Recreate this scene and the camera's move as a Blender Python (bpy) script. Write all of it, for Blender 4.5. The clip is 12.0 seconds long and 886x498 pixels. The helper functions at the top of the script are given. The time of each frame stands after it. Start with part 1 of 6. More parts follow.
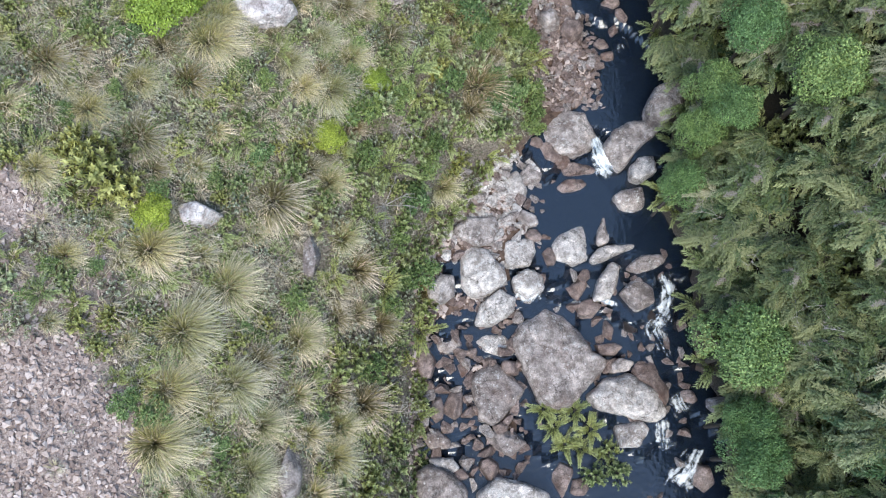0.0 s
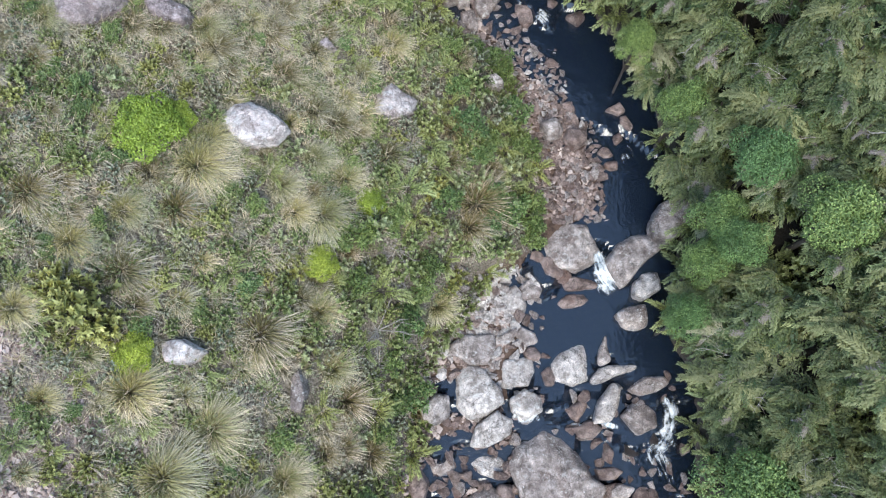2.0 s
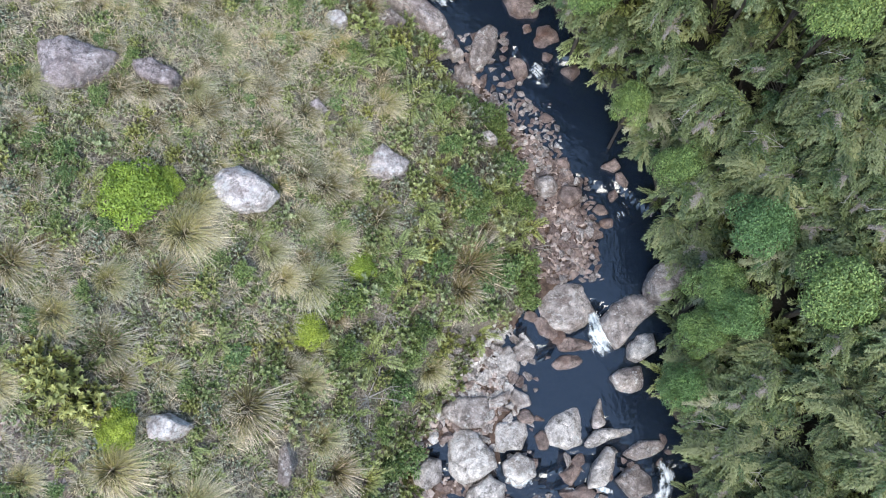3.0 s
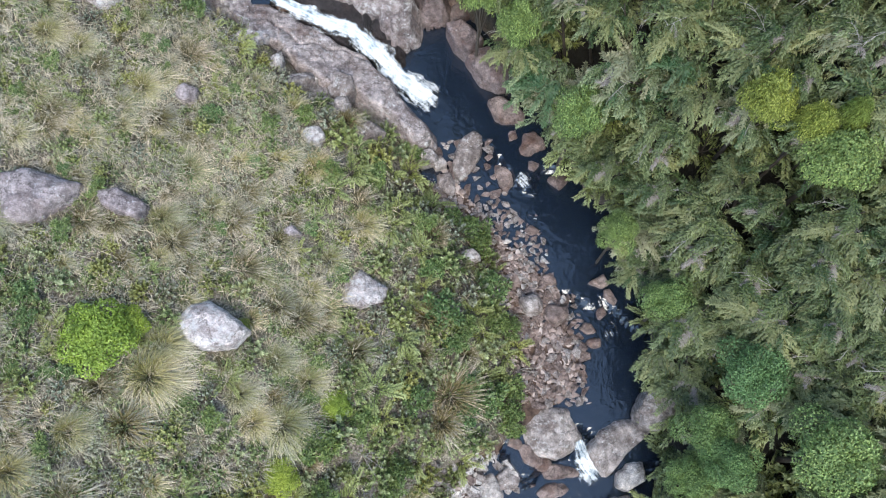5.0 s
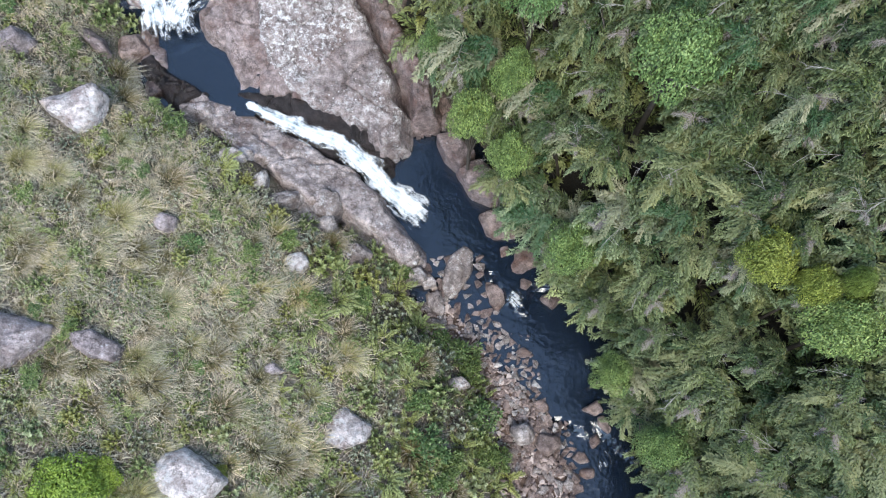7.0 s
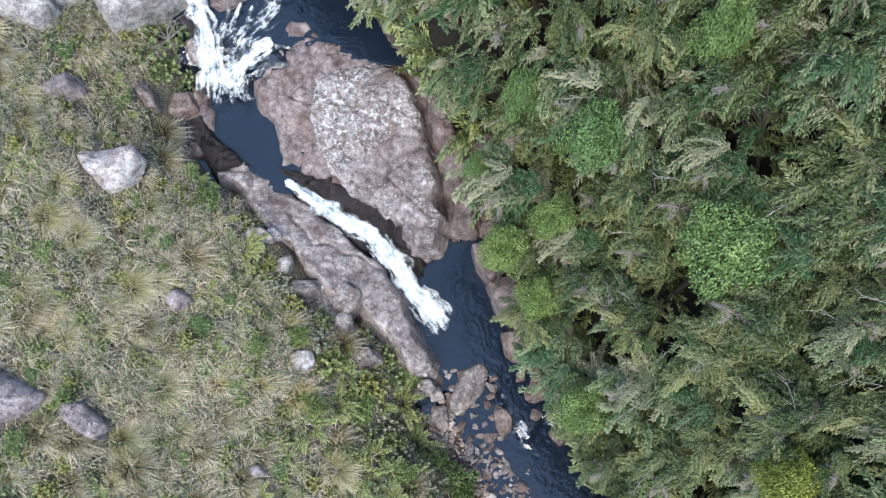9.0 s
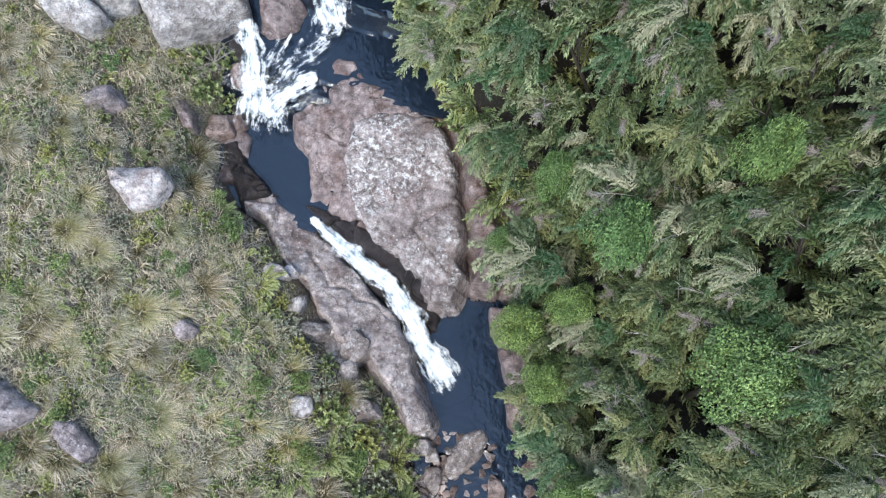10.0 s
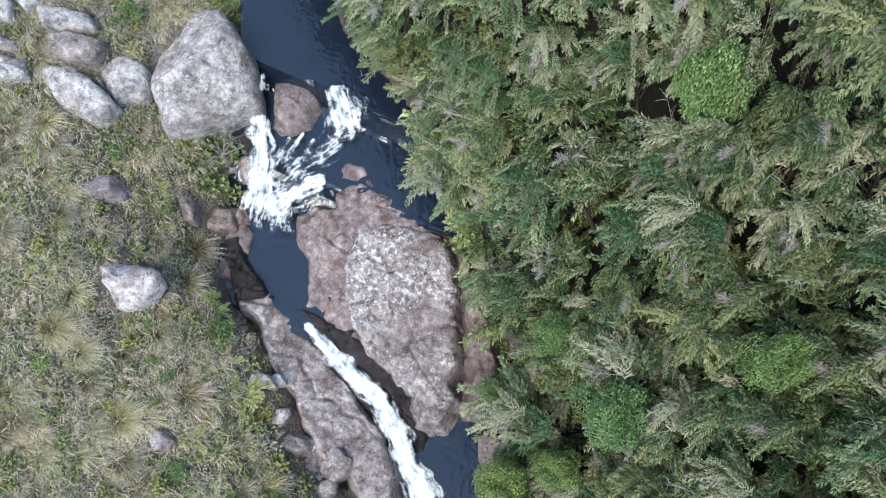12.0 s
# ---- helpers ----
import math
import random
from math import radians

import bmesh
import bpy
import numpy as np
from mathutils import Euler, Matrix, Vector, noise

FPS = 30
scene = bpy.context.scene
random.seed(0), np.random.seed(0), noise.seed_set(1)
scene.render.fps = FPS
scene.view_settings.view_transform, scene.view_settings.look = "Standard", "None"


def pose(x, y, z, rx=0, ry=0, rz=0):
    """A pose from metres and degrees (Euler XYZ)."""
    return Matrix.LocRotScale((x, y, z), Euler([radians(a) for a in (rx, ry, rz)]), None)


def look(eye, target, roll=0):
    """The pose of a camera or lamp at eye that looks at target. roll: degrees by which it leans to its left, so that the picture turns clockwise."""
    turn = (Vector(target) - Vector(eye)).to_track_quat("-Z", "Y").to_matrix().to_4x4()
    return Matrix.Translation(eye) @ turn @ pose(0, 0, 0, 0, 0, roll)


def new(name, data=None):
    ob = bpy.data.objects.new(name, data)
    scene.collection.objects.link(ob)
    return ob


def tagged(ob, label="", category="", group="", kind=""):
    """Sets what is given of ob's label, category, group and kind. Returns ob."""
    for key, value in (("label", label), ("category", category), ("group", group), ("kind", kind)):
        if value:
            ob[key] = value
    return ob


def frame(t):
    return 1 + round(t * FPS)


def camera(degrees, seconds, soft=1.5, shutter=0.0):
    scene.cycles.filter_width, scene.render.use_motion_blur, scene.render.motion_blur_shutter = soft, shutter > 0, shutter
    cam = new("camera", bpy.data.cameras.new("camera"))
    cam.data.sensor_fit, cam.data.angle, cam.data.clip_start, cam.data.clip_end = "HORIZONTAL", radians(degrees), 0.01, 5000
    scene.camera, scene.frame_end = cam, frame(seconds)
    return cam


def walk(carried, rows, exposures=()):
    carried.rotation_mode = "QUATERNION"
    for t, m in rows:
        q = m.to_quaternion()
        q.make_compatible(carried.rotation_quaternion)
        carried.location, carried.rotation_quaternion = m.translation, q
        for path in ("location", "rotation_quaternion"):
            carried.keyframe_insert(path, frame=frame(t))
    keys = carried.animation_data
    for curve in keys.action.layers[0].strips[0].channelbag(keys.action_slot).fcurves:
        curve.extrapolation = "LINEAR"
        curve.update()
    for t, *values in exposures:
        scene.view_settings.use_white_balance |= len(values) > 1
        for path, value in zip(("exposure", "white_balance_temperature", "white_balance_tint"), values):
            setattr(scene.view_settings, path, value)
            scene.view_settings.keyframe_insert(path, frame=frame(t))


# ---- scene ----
cam = camera(55.9, 12.0, soft=1.1)
METRES, EYE, TILT, LEAN, TURN = 22.0, 24.0, -76.0, 0.0, 0.0
SKY, SUN = 0.14, 1.25
EXPOSURE = [(0.0, 1.63, 6950, 5), (12.0, 1.66, 6850, 5)]
ROWS = [
    (0.0, 0.0, 0.0, 0.0, 0.0, 0.0, -0.0),
    (0.5, 0.0033, 0.0111, 0.0416, 0.17, 0.09, -0.3),
    (1.0, 0.0061, 0.0215, 0.0777, 0.28, 0.25, -0.49),
    (1.5, 0.0093, 0.0316, 0.1169, 0.4, 0.4, -0.74),
    (2.0, 0.0144, 0.0404, 0.1585, 0.47, 0.64, -0.85),
    (2.5, 0.0196, 0.0479, 0.1956, 0.52, 0.8, -0.85),
    (3.0, 0.0242, 0.0581, 0.2385, 0.48, 1.01, -0.99),
    (5.0, 0.0476, 0.1009, 0.403, 0.47, 1.53, -1.1),
    (5.5, 0.0529, 0.1102, 0.4479, 0.52, 1.65, -1.19),
    (6.0, 0.0556, 0.1183, 0.4862, 0.53, 1.79, -1.32),
    (6.5, 0.0608, 0.1269, 0.5273, 0.63, 1.88, -1.39),
    (7.0, 0.0644, 0.1362, 0.57, 0.69, 2.04, -1.42),
    (9.0, 0.0835, 0.1744, 0.727, 3.81, 2.02, -11.45),
    (9.5, 0.0869, 0.1852, 0.7718, 5.26, 1.72, -16.16),
    (10.0, 0.0852, 0.1942, 0.8099, 6.26, 1.54, -19.37),
    (10.5, 0.0808, 0.2048, 0.8532, 7.23, 1.29, -22.49),
    (11.0, 0.0747, 0.2114, 0.8933, 8.0, 1.08, -24.88),
    (11.5, 0.0663, 0.2169, 0.9296, 8.06, 1.23, -25.05),
    (12.0, 0.0554, 0.2228, 0.9659, 7.91, 1.47, -24.72),
]
walk(cam, [(t, pose(0, 0, EYE, TILT, LEAN, TURN) @ pose(METRES * x, METRES * y, METRES * z, 90 + pitch, roll, yaw)) for t, x, y, z, yaw, pitch, roll in ROWS], EXPOSURE)

# ---- light ----
world = bpy.data.worlds.new("overcast_sky")
scene.world = world
world.use_nodes = True
wn = world.node_tree
sky = wn.nodes.new("ShaderNodeTexSky")
sky.sky_type, sky.sun_disc = "NISHITA", False
sky.sun_elevation, sky.sun_rotation = radians(56), radians(185)
sky.air_density, sky.dust_density, sky.ozone_density = 1.0, 0.4, 1.0
wn.links.new(sky.outputs["Color"], wn.nodes["Background"].inputs["Color"])
wn.nodes["Background"].inputs["Strength"].default_value = SKY
sun_data = bpy.data.lights.new("sun", "SUN")
sun_data.energy, sun_data.angle, sun_data.color = SUN, radians(34), (1.0, 0.97, 0.93)
sun = new("sun", sun_data)
sun.matrix_world = look((0, 0, 0), (-math.sin(radians(185)) * math.cos(radians(56)), -math.cos(radians(185)) * math.cos(radians(56)), -math.sin(radians(56))))


# ---- materials ----
def material(name):
    m = bpy.data.materials.new(name)
    m.use_nodes = True
    nt = m.node_tree
    return m, nt, nt.nodes["Principled BSDF"]


def node(nt, kind, **values):
    n = nt.nodes.new("ShaderNode" + kind)
    for key, value in values.items():
        n.inputs[key].default_value = value
    return n


def noise_of(nt, scale, detail=4.0, rough=0.6, coords=None):
    n = node(nt, "TexNoise", Scale=scale, Detail=detail, Roughness=rough)
    if coords is not None:
        nt.links.new(coords, n.inputs["Vector"])
    return n


def ramp(nt, source, stops):
    r = nt.nodes.new("ShaderNodeValToRGB")
    while len(r.color_ramp.elements) < len(stops):
        r.color_ramp.elements.new(0.5)
    for e, (at, c) in zip(r.color_ramp.elements, stops):
        e.position, e.color = at, (*c, 1) if len(c) == 3 else c
    nt.links.new(source, r.inputs["Fac"])
    return r


def mix(nt, fac, a, b, how="MIX"):
    n = nt.nodes.new("ShaderNodeMix")
    n.data_type, n.blend_type = "RGBA", how
    for value, socket in ((fac, n.inputs[0]), (a, n.inputs[6]), (b, n.inputs[7])):
        if isinstance(value, bpy.types.NodeSocket):
            nt.links.new(value, socket)
        elif isinstance(value, tuple):
            socket.default_value = (*value, 1)
        else:
            socket.default_value = value
    return n.outputs[2]


def bump(nt, p, height, strength, distance):
    b = node(nt, "Bump", Strength=strength, Distance=distance)
    nt.links.new(height, b.inputs["Height"])
    nt.links.new(b.outputs["Normal"], p.inputs["Normal"])


def stone_material(name, low, high, lichen, lichen_amount, stain, rough=0.85, patch=0.9, crusted=0.0):
    """Granite: two tones in broad patches, fine speckle, pale lichen blotches and rusty stains."""
    m, nt, p = material(name)
    tc, oi = nt.nodes.new("ShaderNodeTexCoord"), nt.nodes.new("ShaderNodeObjectInfo")
    shift = node(nt, "VectorMath")
    shift.operation = "MULTIPLY_ADD"
    nt.links.new(oi.outputs["Random"], shift.inputs[0])
    shift.inputs[1].default_value = (37, 53, 71)
    nt.links.new(tc.outputs["Object"], shift.inputs[2])
    at = shift.outputs[0]
    broad, fine, grit = noise_of(nt, 1.6, 9, 0.72, at), noise_of(nt, 21, 6, 0.8, at), noise_of(nt, 70, 3, 0.7, at)
    base = ramp(nt, broad.outputs["Fac"], [(0.36, low), (0.62, high)]).outputs[0]
    tone = ramp(nt, oi.outputs["Random"], [(0.0, (0.75, 0.72, 0.71)), (1.0, (1.15, 1.14, 1.12))]).outputs[0]
    base = mix(nt, 1.0, base, tone, "MULTIPLY")
    speck = ramp(nt, fine.outputs["Fac"], [(0.38, (0.32, 0.3, 0.29)), (0.5, (0.95, 0.95, 0.95)), (0.62, (1.5, 1.49, 1.46))]).outputs[0]
    base = mix(nt, 0.5, base, speck, "MULTIPLY")
    base = mix(nt, 0.4, base, ramp(nt, grit.outputs["Fac"], [(0.4, (0.5, 0.5, 0.5)), (0.6, (1.45, 1.45, 1.45))]).outputs[0], "MULTIPLY")
    base = mix(nt, 0.85, base, ramp(nt, noise_of(nt, 4.2, 7, 0.7, at).outputs["Fac"], [(0.4, (0.5, 0.49, 0.48)), (0.52, (1.0, 1.0, 1.0)), (0.63, (1.35, 1.34, 1.33))]).outputs[0], "MULTIPLY")
    bend = node(nt, "VectorMath")
    bend.operation = "MULTIPLY_ADD"
    nt.links.new(noise_of(nt, 1.8, 5, 0.7, at).outputs["Color"], bend.inputs[0])
    bend.inputs[1].default_value = (1.1, 1.1, 1.1)
    nt.links.new(at, bend.inputs[2])
    joint = nt.nodes.new("ShaderNodeTexVoronoi")
    joint.feature = "DISTANCE_TO_EDGE"
    joint.inputs["Scale"].default_value = 0.8
    nt.links.new(bend.outputs[0], joint.inputs["Vector"])
    crack = ramp(nt, joint.outputs["Distance"], [(0.006, (0.25, 0.24, 0.23)), (0.022, (1, 1, 1))]).outputs[0]
    base = mix(nt, 0.8, base, crack, "MULTIPLY")
    rust = ramp(nt, noise_of(nt, 1.4, 8, 0.75, at).outputs["Fac"], [(0.5, (0, 0, 0)), (0.7, (0.8, 0.8, 0.8))]).outputs[0]
    base = mix(nt, rust, base, mix(nt, 1.0, stain, speck, "MULTIPLY"))
    crust = ramp(nt, noise_of(nt, 6, 10, 0.82, at).outputs["Fac"], [(0.56 - lichen_amount - crusted, (0, 0, 0)), (0.64 - lichen_amount - crusted, (0.9, 0.9, 0.9))]).outputs[0]
    where = ramp(nt, noise_of(nt, patch, 4, 0.6, at).outputs["Fac"], [(0.45 - lichen_amount, (0, 0, 0)), (0.58 - lichen_amount, (1, 1, 1))]).outputs[0]
    base = mix(nt, mix(nt, 1.0, crust, where, "MULTIPLY"), base, lichen)
    vor = nt.nodes.new("ShaderNodeTexVoronoi")
    vor.inputs["Scale"].default_value = 5.0
    vor.inputs["Randomness"].default_value = 1.0
    nt.links.new(at, vor.inputs["Vector"])
    dots = ramp(nt, vor.outputs["Distance"], [(0.1, (0.8, 0.8, 0.8)), (0.16, (0, 0, 0))]).outputs[0]
    gate = ramp(nt, noise_of(nt, 2.3, 5, 0.7, at).outputs["Fac"], [(0.5 - lichen_amount, (0, 0, 0)), (0.56 - lichen_amount, (1, 1, 1))]).outputs[0]
    base = mix(nt, mix(nt, 1.0, dots, gate, "MULTIPLY"), base, lichen)
    nt.links.new(base, p.inputs["Base Color"])
    p.inputs["Roughness"].default_value = rough
    bump(nt, p, mix(nt, 0.4, fine.outputs["Fac"], noise_of(nt, 5, 9, 0.75, at).outputs["Fac"]), 0.9, 0.12)
    return m


STONE = {
    "grey": stone_material("grey_granite", (0.2, 0.163, 0.156), (0.6, 0.532, 0.512), (0.717, 0.694, 0.672), 0.03, (0.19, 0.13, 0.11)),
    "pale": stone_material("pale_granite", (0.31, 0.275, 0.266), (0.78, 0.725, 0.705), (0.72, 0.70, 0.685), 0.045, (0.22, 0.165, 0.14)),
    "white": stone_material("whitish_stone", (0.42, 0.345, 0.34), (0.8, 0.735, 0.725), (0.7, 0.68, 0.67), 0.06, (0.27, 0.19, 0.175)),
    "red": stone_material("red_brown_stone", (0.15, 0.104, 0.095), (0.42, 0.33, 0.305), (0.470, 0.426, 0.403), -0.04, (0.15, 0.075, 0.052), 0.6),
    "dark": stone_material("wet_dark_stone", (0.012, 0.01, 0.011), (0.055, 0.045, 0.046), (0.16, 0.14, 0.135), -0.08, (0.045, 0.024, 0.018), 0.3),
    "purple": stone_material("purplish_stone", (0.312, 0.254, 0.260), (0.494, 0.423, 0.429), (0.650, 0.627, 0.627), 0.0, (0.22, 0.16, 0.155)),
    "slab": stone_material("slab_granite", (0.2, 0.16, 0.16), (0.55, 0.48, 0.475), (0.82, 0.8, 0.79), 0.045, (0.2, 0.125, 0.108), patch=0.37, crusted=0.015),
    "shelf": stone_material("pink_shelf_granite", (0.25, 0.2, 0.196), (0.62, 0.535, 0.525), (0.84, 0.82, 0.81), 0.02, (0.2, 0.12, 0.1)),
    "ledge": stone_material("brown_ledge_stone", (0.16, 0.12, 0.118), (0.46, 0.375, 0.37), (0.55, 0.5, 0.49), -0.02, (0.16, 0.075, 0.055), 0.42),
}


def leaf_material(name, dark, mid, light, odd=None, odd_share=0.0, patch=0.9, through_light=0.12, tip=None, tone=None):
    """Leaves: each its own tone, drifting in patches; odd ones (dry, lichen-grey) among them."""
    m, nt, p = material(name)
    geo, oi, tc = nt.nodes.new("ShaderNodeNewGeometry"), nt.nodes.new("ShaderNodeObjectInfo"), nt.nodes.new("ShaderNodeTexCoord")
    c = ramp(nt, geo.outputs["Random Per Island"], [(0.0, dark), (0.55, mid), (1.0, light)]).outputs[0]
    drift = ramp(nt, noise_of(nt, patch, 3, 0.6, geo.outputs["Position"]).outputs["Fac"], [(0.3, (0.62, 0.66, 0.62)), (0.7, (1.3, 1.26, 1.2))]).outputs[0]
    c = mix(nt, 1.0, c, drift, "MULTIPLY")
    own = ramp(nt, oi.outputs["Random"], [(0.0, (0.68, 0.82, 0.8)), (1.0, (1.28, 1.14, 0.92))]).outputs[0]
    c = mix(nt, 1.0, c, own, "MULTIPLY")
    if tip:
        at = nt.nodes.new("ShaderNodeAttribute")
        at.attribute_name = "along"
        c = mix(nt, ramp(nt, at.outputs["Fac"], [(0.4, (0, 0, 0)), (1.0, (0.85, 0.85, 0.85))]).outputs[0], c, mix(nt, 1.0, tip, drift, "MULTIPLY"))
    if tone:
        each = nt.nodes.new("ShaderNodeAttribute")
        each.attribute_name = "tone"
        hue = ramp(nt, each.outputs["Fac"], [(0.0, tone[0]), (0.5, tone[1]), (1.0, tone[2])]).outputs[0]
        c = mix(nt, ramp(nt, each.outputs["Fac"], [(0.0, (0.7, 0.7, 0.7)), (0.35, (0.15, 0.15, 0.15)), (0.65, (0.2, 0.2, 0.2)), (1.0, (0.75, 0.75, 0.75))]).outputs[0], c, mix(nt, 1.0, hue, drift, "MULTIPLY"))
    if odd:
        n = noise_of(nt, 1.5, 5, 0.7, geo.outputs["Position"])
        pick = ramp(nt, n.outputs["Fac"], [(0.66 - odd_share, (0, 0, 0)), (0.72 - odd_share, (1, 1, 1))]).outputs[0]
        c = mix(nt, pick, c, odd)
    nt.links.new(c, p.inputs["Base Color"])
    p.inputs["Roughness"].default_value = 0.55
    tr = nt.nodes.new("ShaderNodeBsdfTranslucent")
    nt.links.new(c, tr.inputs["Color"])
    ms = node(nt, "MixShader", Fac=through_light)
    nt.links.new(p.outputs[0], ms.inputs[1])
    nt.links.new(tr.outputs[0], ms.inputs[2])
    nt.links.new(ms.outputs[0], nt.nodes["Material Output"].inputs["Surface"])
    return m


def blade_material(name, root, middle, tip):
    """Grass: darker at the root, bleached towards the tip, each blade its own tone."""
    m, nt, p = material(name)
    at = nt.nodes.new("ShaderNodeAttribute")
    at.attribute_name = "along"
    geo, oi = nt.nodes.new("ShaderNodeNewGeometry"), nt.nodes.new("ShaderNodeObjectInfo")
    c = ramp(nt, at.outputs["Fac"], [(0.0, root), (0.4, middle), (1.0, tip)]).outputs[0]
    c = mix(nt, 1.0, c, ramp(nt, geo.outputs["Random Per Island"], [(0.0, (0.6, 0.6, 0.58)), (1.0, (1.35, 1.3, 1.25))]).outputs[0], "MULTIPLY")
    c = mix(nt, 1.0, c, ramp(nt, oi.outputs["Random"], [(0.0, (0.8, 0.86, 0.86)), (1.0, (1.15, 1.1, 1.02))]).outputs[0], "MULTIPLY")
    c = mix(nt, 1.0, c, ramp(nt, noise_of(nt, 0.7, 3, 0.6, geo.outputs["Position"]).outputs["Fac"], [(0.3, (0.75, 0.8, 0.75)), (0.7, (1.2, 1.14, 1.1))]).outputs[0], "MULTIPLY")
    nt.links.new(c, p.inputs["Base Color"])
    p.inputs["Roughness"].default_value = 0.6
    return m


# Inner leaf tones lowered as painted crown shade; tips pale with new growth.
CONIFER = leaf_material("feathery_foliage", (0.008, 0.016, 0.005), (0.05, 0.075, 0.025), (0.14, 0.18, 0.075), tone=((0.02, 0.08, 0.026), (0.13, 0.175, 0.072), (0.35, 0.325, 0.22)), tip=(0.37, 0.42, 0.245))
# Darker copy of CONIFER: shade of the wood put into the leaf colour.
SHADE_CONIFER = leaf_material("feathery_foliage_shade_tone", (0.004, 0.011, 0.003), (0.028, 0.05, 0.014), (0.1, 0.14, 0.042), tone=((0.012, 0.05, 0.012), (0.1, 0.135, 0.042), (0.25, 0.255, 0.115)), tip=(0.25, 0.295, 0.145))
ROUND = leaf_material("round_crown_foliage", (0.065, 0.118, 0.045), (0.165, 0.262, 0.1), (0.31, 0.415, 0.185), patch=2.6)
YELLOW = leaf_material("yellow_crown_foliage", (0.111, 0.133, 0.022), (0.3, 0.33, 0.075), (0.56, 0.56, 0.17))
LIME = leaf_material("lime_cushion_foliage", (0.17, 0.21, 0.028), (0.34, 0.405, 0.058), (0.5, 0.56, 0.12), patch=3.0)
GREEN = leaf_material("green_shrub_foliage", (0.042, 0.062, 0.02), (0.15, 0.195, 0.068), (0.29, 0.345, 0.13), tip=(0.47, 0.51, 0.25))
FRESH = leaf_material("fresh_green_foliage", (0.036, 0.075, 0.02), (0.135, 0.205, 0.075), (0.25, 0.335, 0.135), tip=(0.38, 0.46, 0.23))
OLIVE = leaf_material("olive_shrub_foliage", (0.045, 0.05, 0.012), (0.17, 0.185, 0.052), (0.33, 0.34, 0.115), tip=(0.54, 0.54, 0.22))
SAGE = leaf_material("sage_grey_foliage", (0.07, 0.08, 0.05), (0.2, 0.22, 0.155), (0.39, 0.41, 0.32), tip=(0.58, 0.6, 0.49))
MINT = leaf_material("pale_felted_foliage", (0.07, 0.088, 0.042), (0.23, 0.27, 0.135), (0.41, 0.45, 0.25), tip=(0.56, 0.6, 0.36))
HERB = leaf_material("low_herb_foliage", (0.07, 0.08, 0.034), (0.15, 0.165, 0.075), (0.27, 0.275, 0.15), (0.4, 0.345, 0.29), 0.12, 0.6)
MIXED = leaf_material("mixed_herb_foliage", (0.05, 0.064, 0.022), (0.13, 0.15, 0.06), (0.24, 0.26, 0.115), tone=((0.07, 0.18, 0.045), (0.22, 0.25, 0.08), (0.46, 0.43, 0.37)), tip=(0.37, 0.385, 0.21))
FERN = leaf_material("fern_fronds", (0.05, 0.066, 0.016), (0.18, 0.21, 0.06), (0.32, 0.36, 0.135), tip=(0.46, 0.5, 0.235))
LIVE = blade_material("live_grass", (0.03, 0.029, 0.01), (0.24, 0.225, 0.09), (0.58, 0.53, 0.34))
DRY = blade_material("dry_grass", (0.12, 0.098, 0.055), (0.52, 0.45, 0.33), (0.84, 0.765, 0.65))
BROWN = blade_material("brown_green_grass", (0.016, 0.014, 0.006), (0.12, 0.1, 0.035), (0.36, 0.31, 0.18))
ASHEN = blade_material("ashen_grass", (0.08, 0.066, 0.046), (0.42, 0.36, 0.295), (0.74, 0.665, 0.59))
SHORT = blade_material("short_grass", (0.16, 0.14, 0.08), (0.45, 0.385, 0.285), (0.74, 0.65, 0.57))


def plain_grain(name, a, b, scale, rough=0.85):
    m, nt, p = material(name)
    tc = nt.nodes.new("ShaderNodeTexCoord")
    n = noise_of(nt, scale, 6, 0.7, tc.outputs["Object"])
    nt.links.new(ramp(nt, n.outputs["Fac"], [(0.3, a), (0.7, b)]).outputs[0], p.inputs["Base Color"])
    p.inputs["Roughness"].default_value = rough
    bump(nt, p, n.outputs["Fac"], 0.6, 0.02)
    return m


BARK = plain_grain("bark", (0.03, 0.024, 0.02), (0.09, 0.075, 0.06), 14)
DEADWOOD = plain_grain("grey_dead_wood", (0.2, 0.18, 0.16), (0.4, 0.37, 0.34), 22)
WITHERED = plain_grain("withered_grey_twigs", (0.15, 0.125, 0.11), (0.36, 0.315, 0.29), 3)


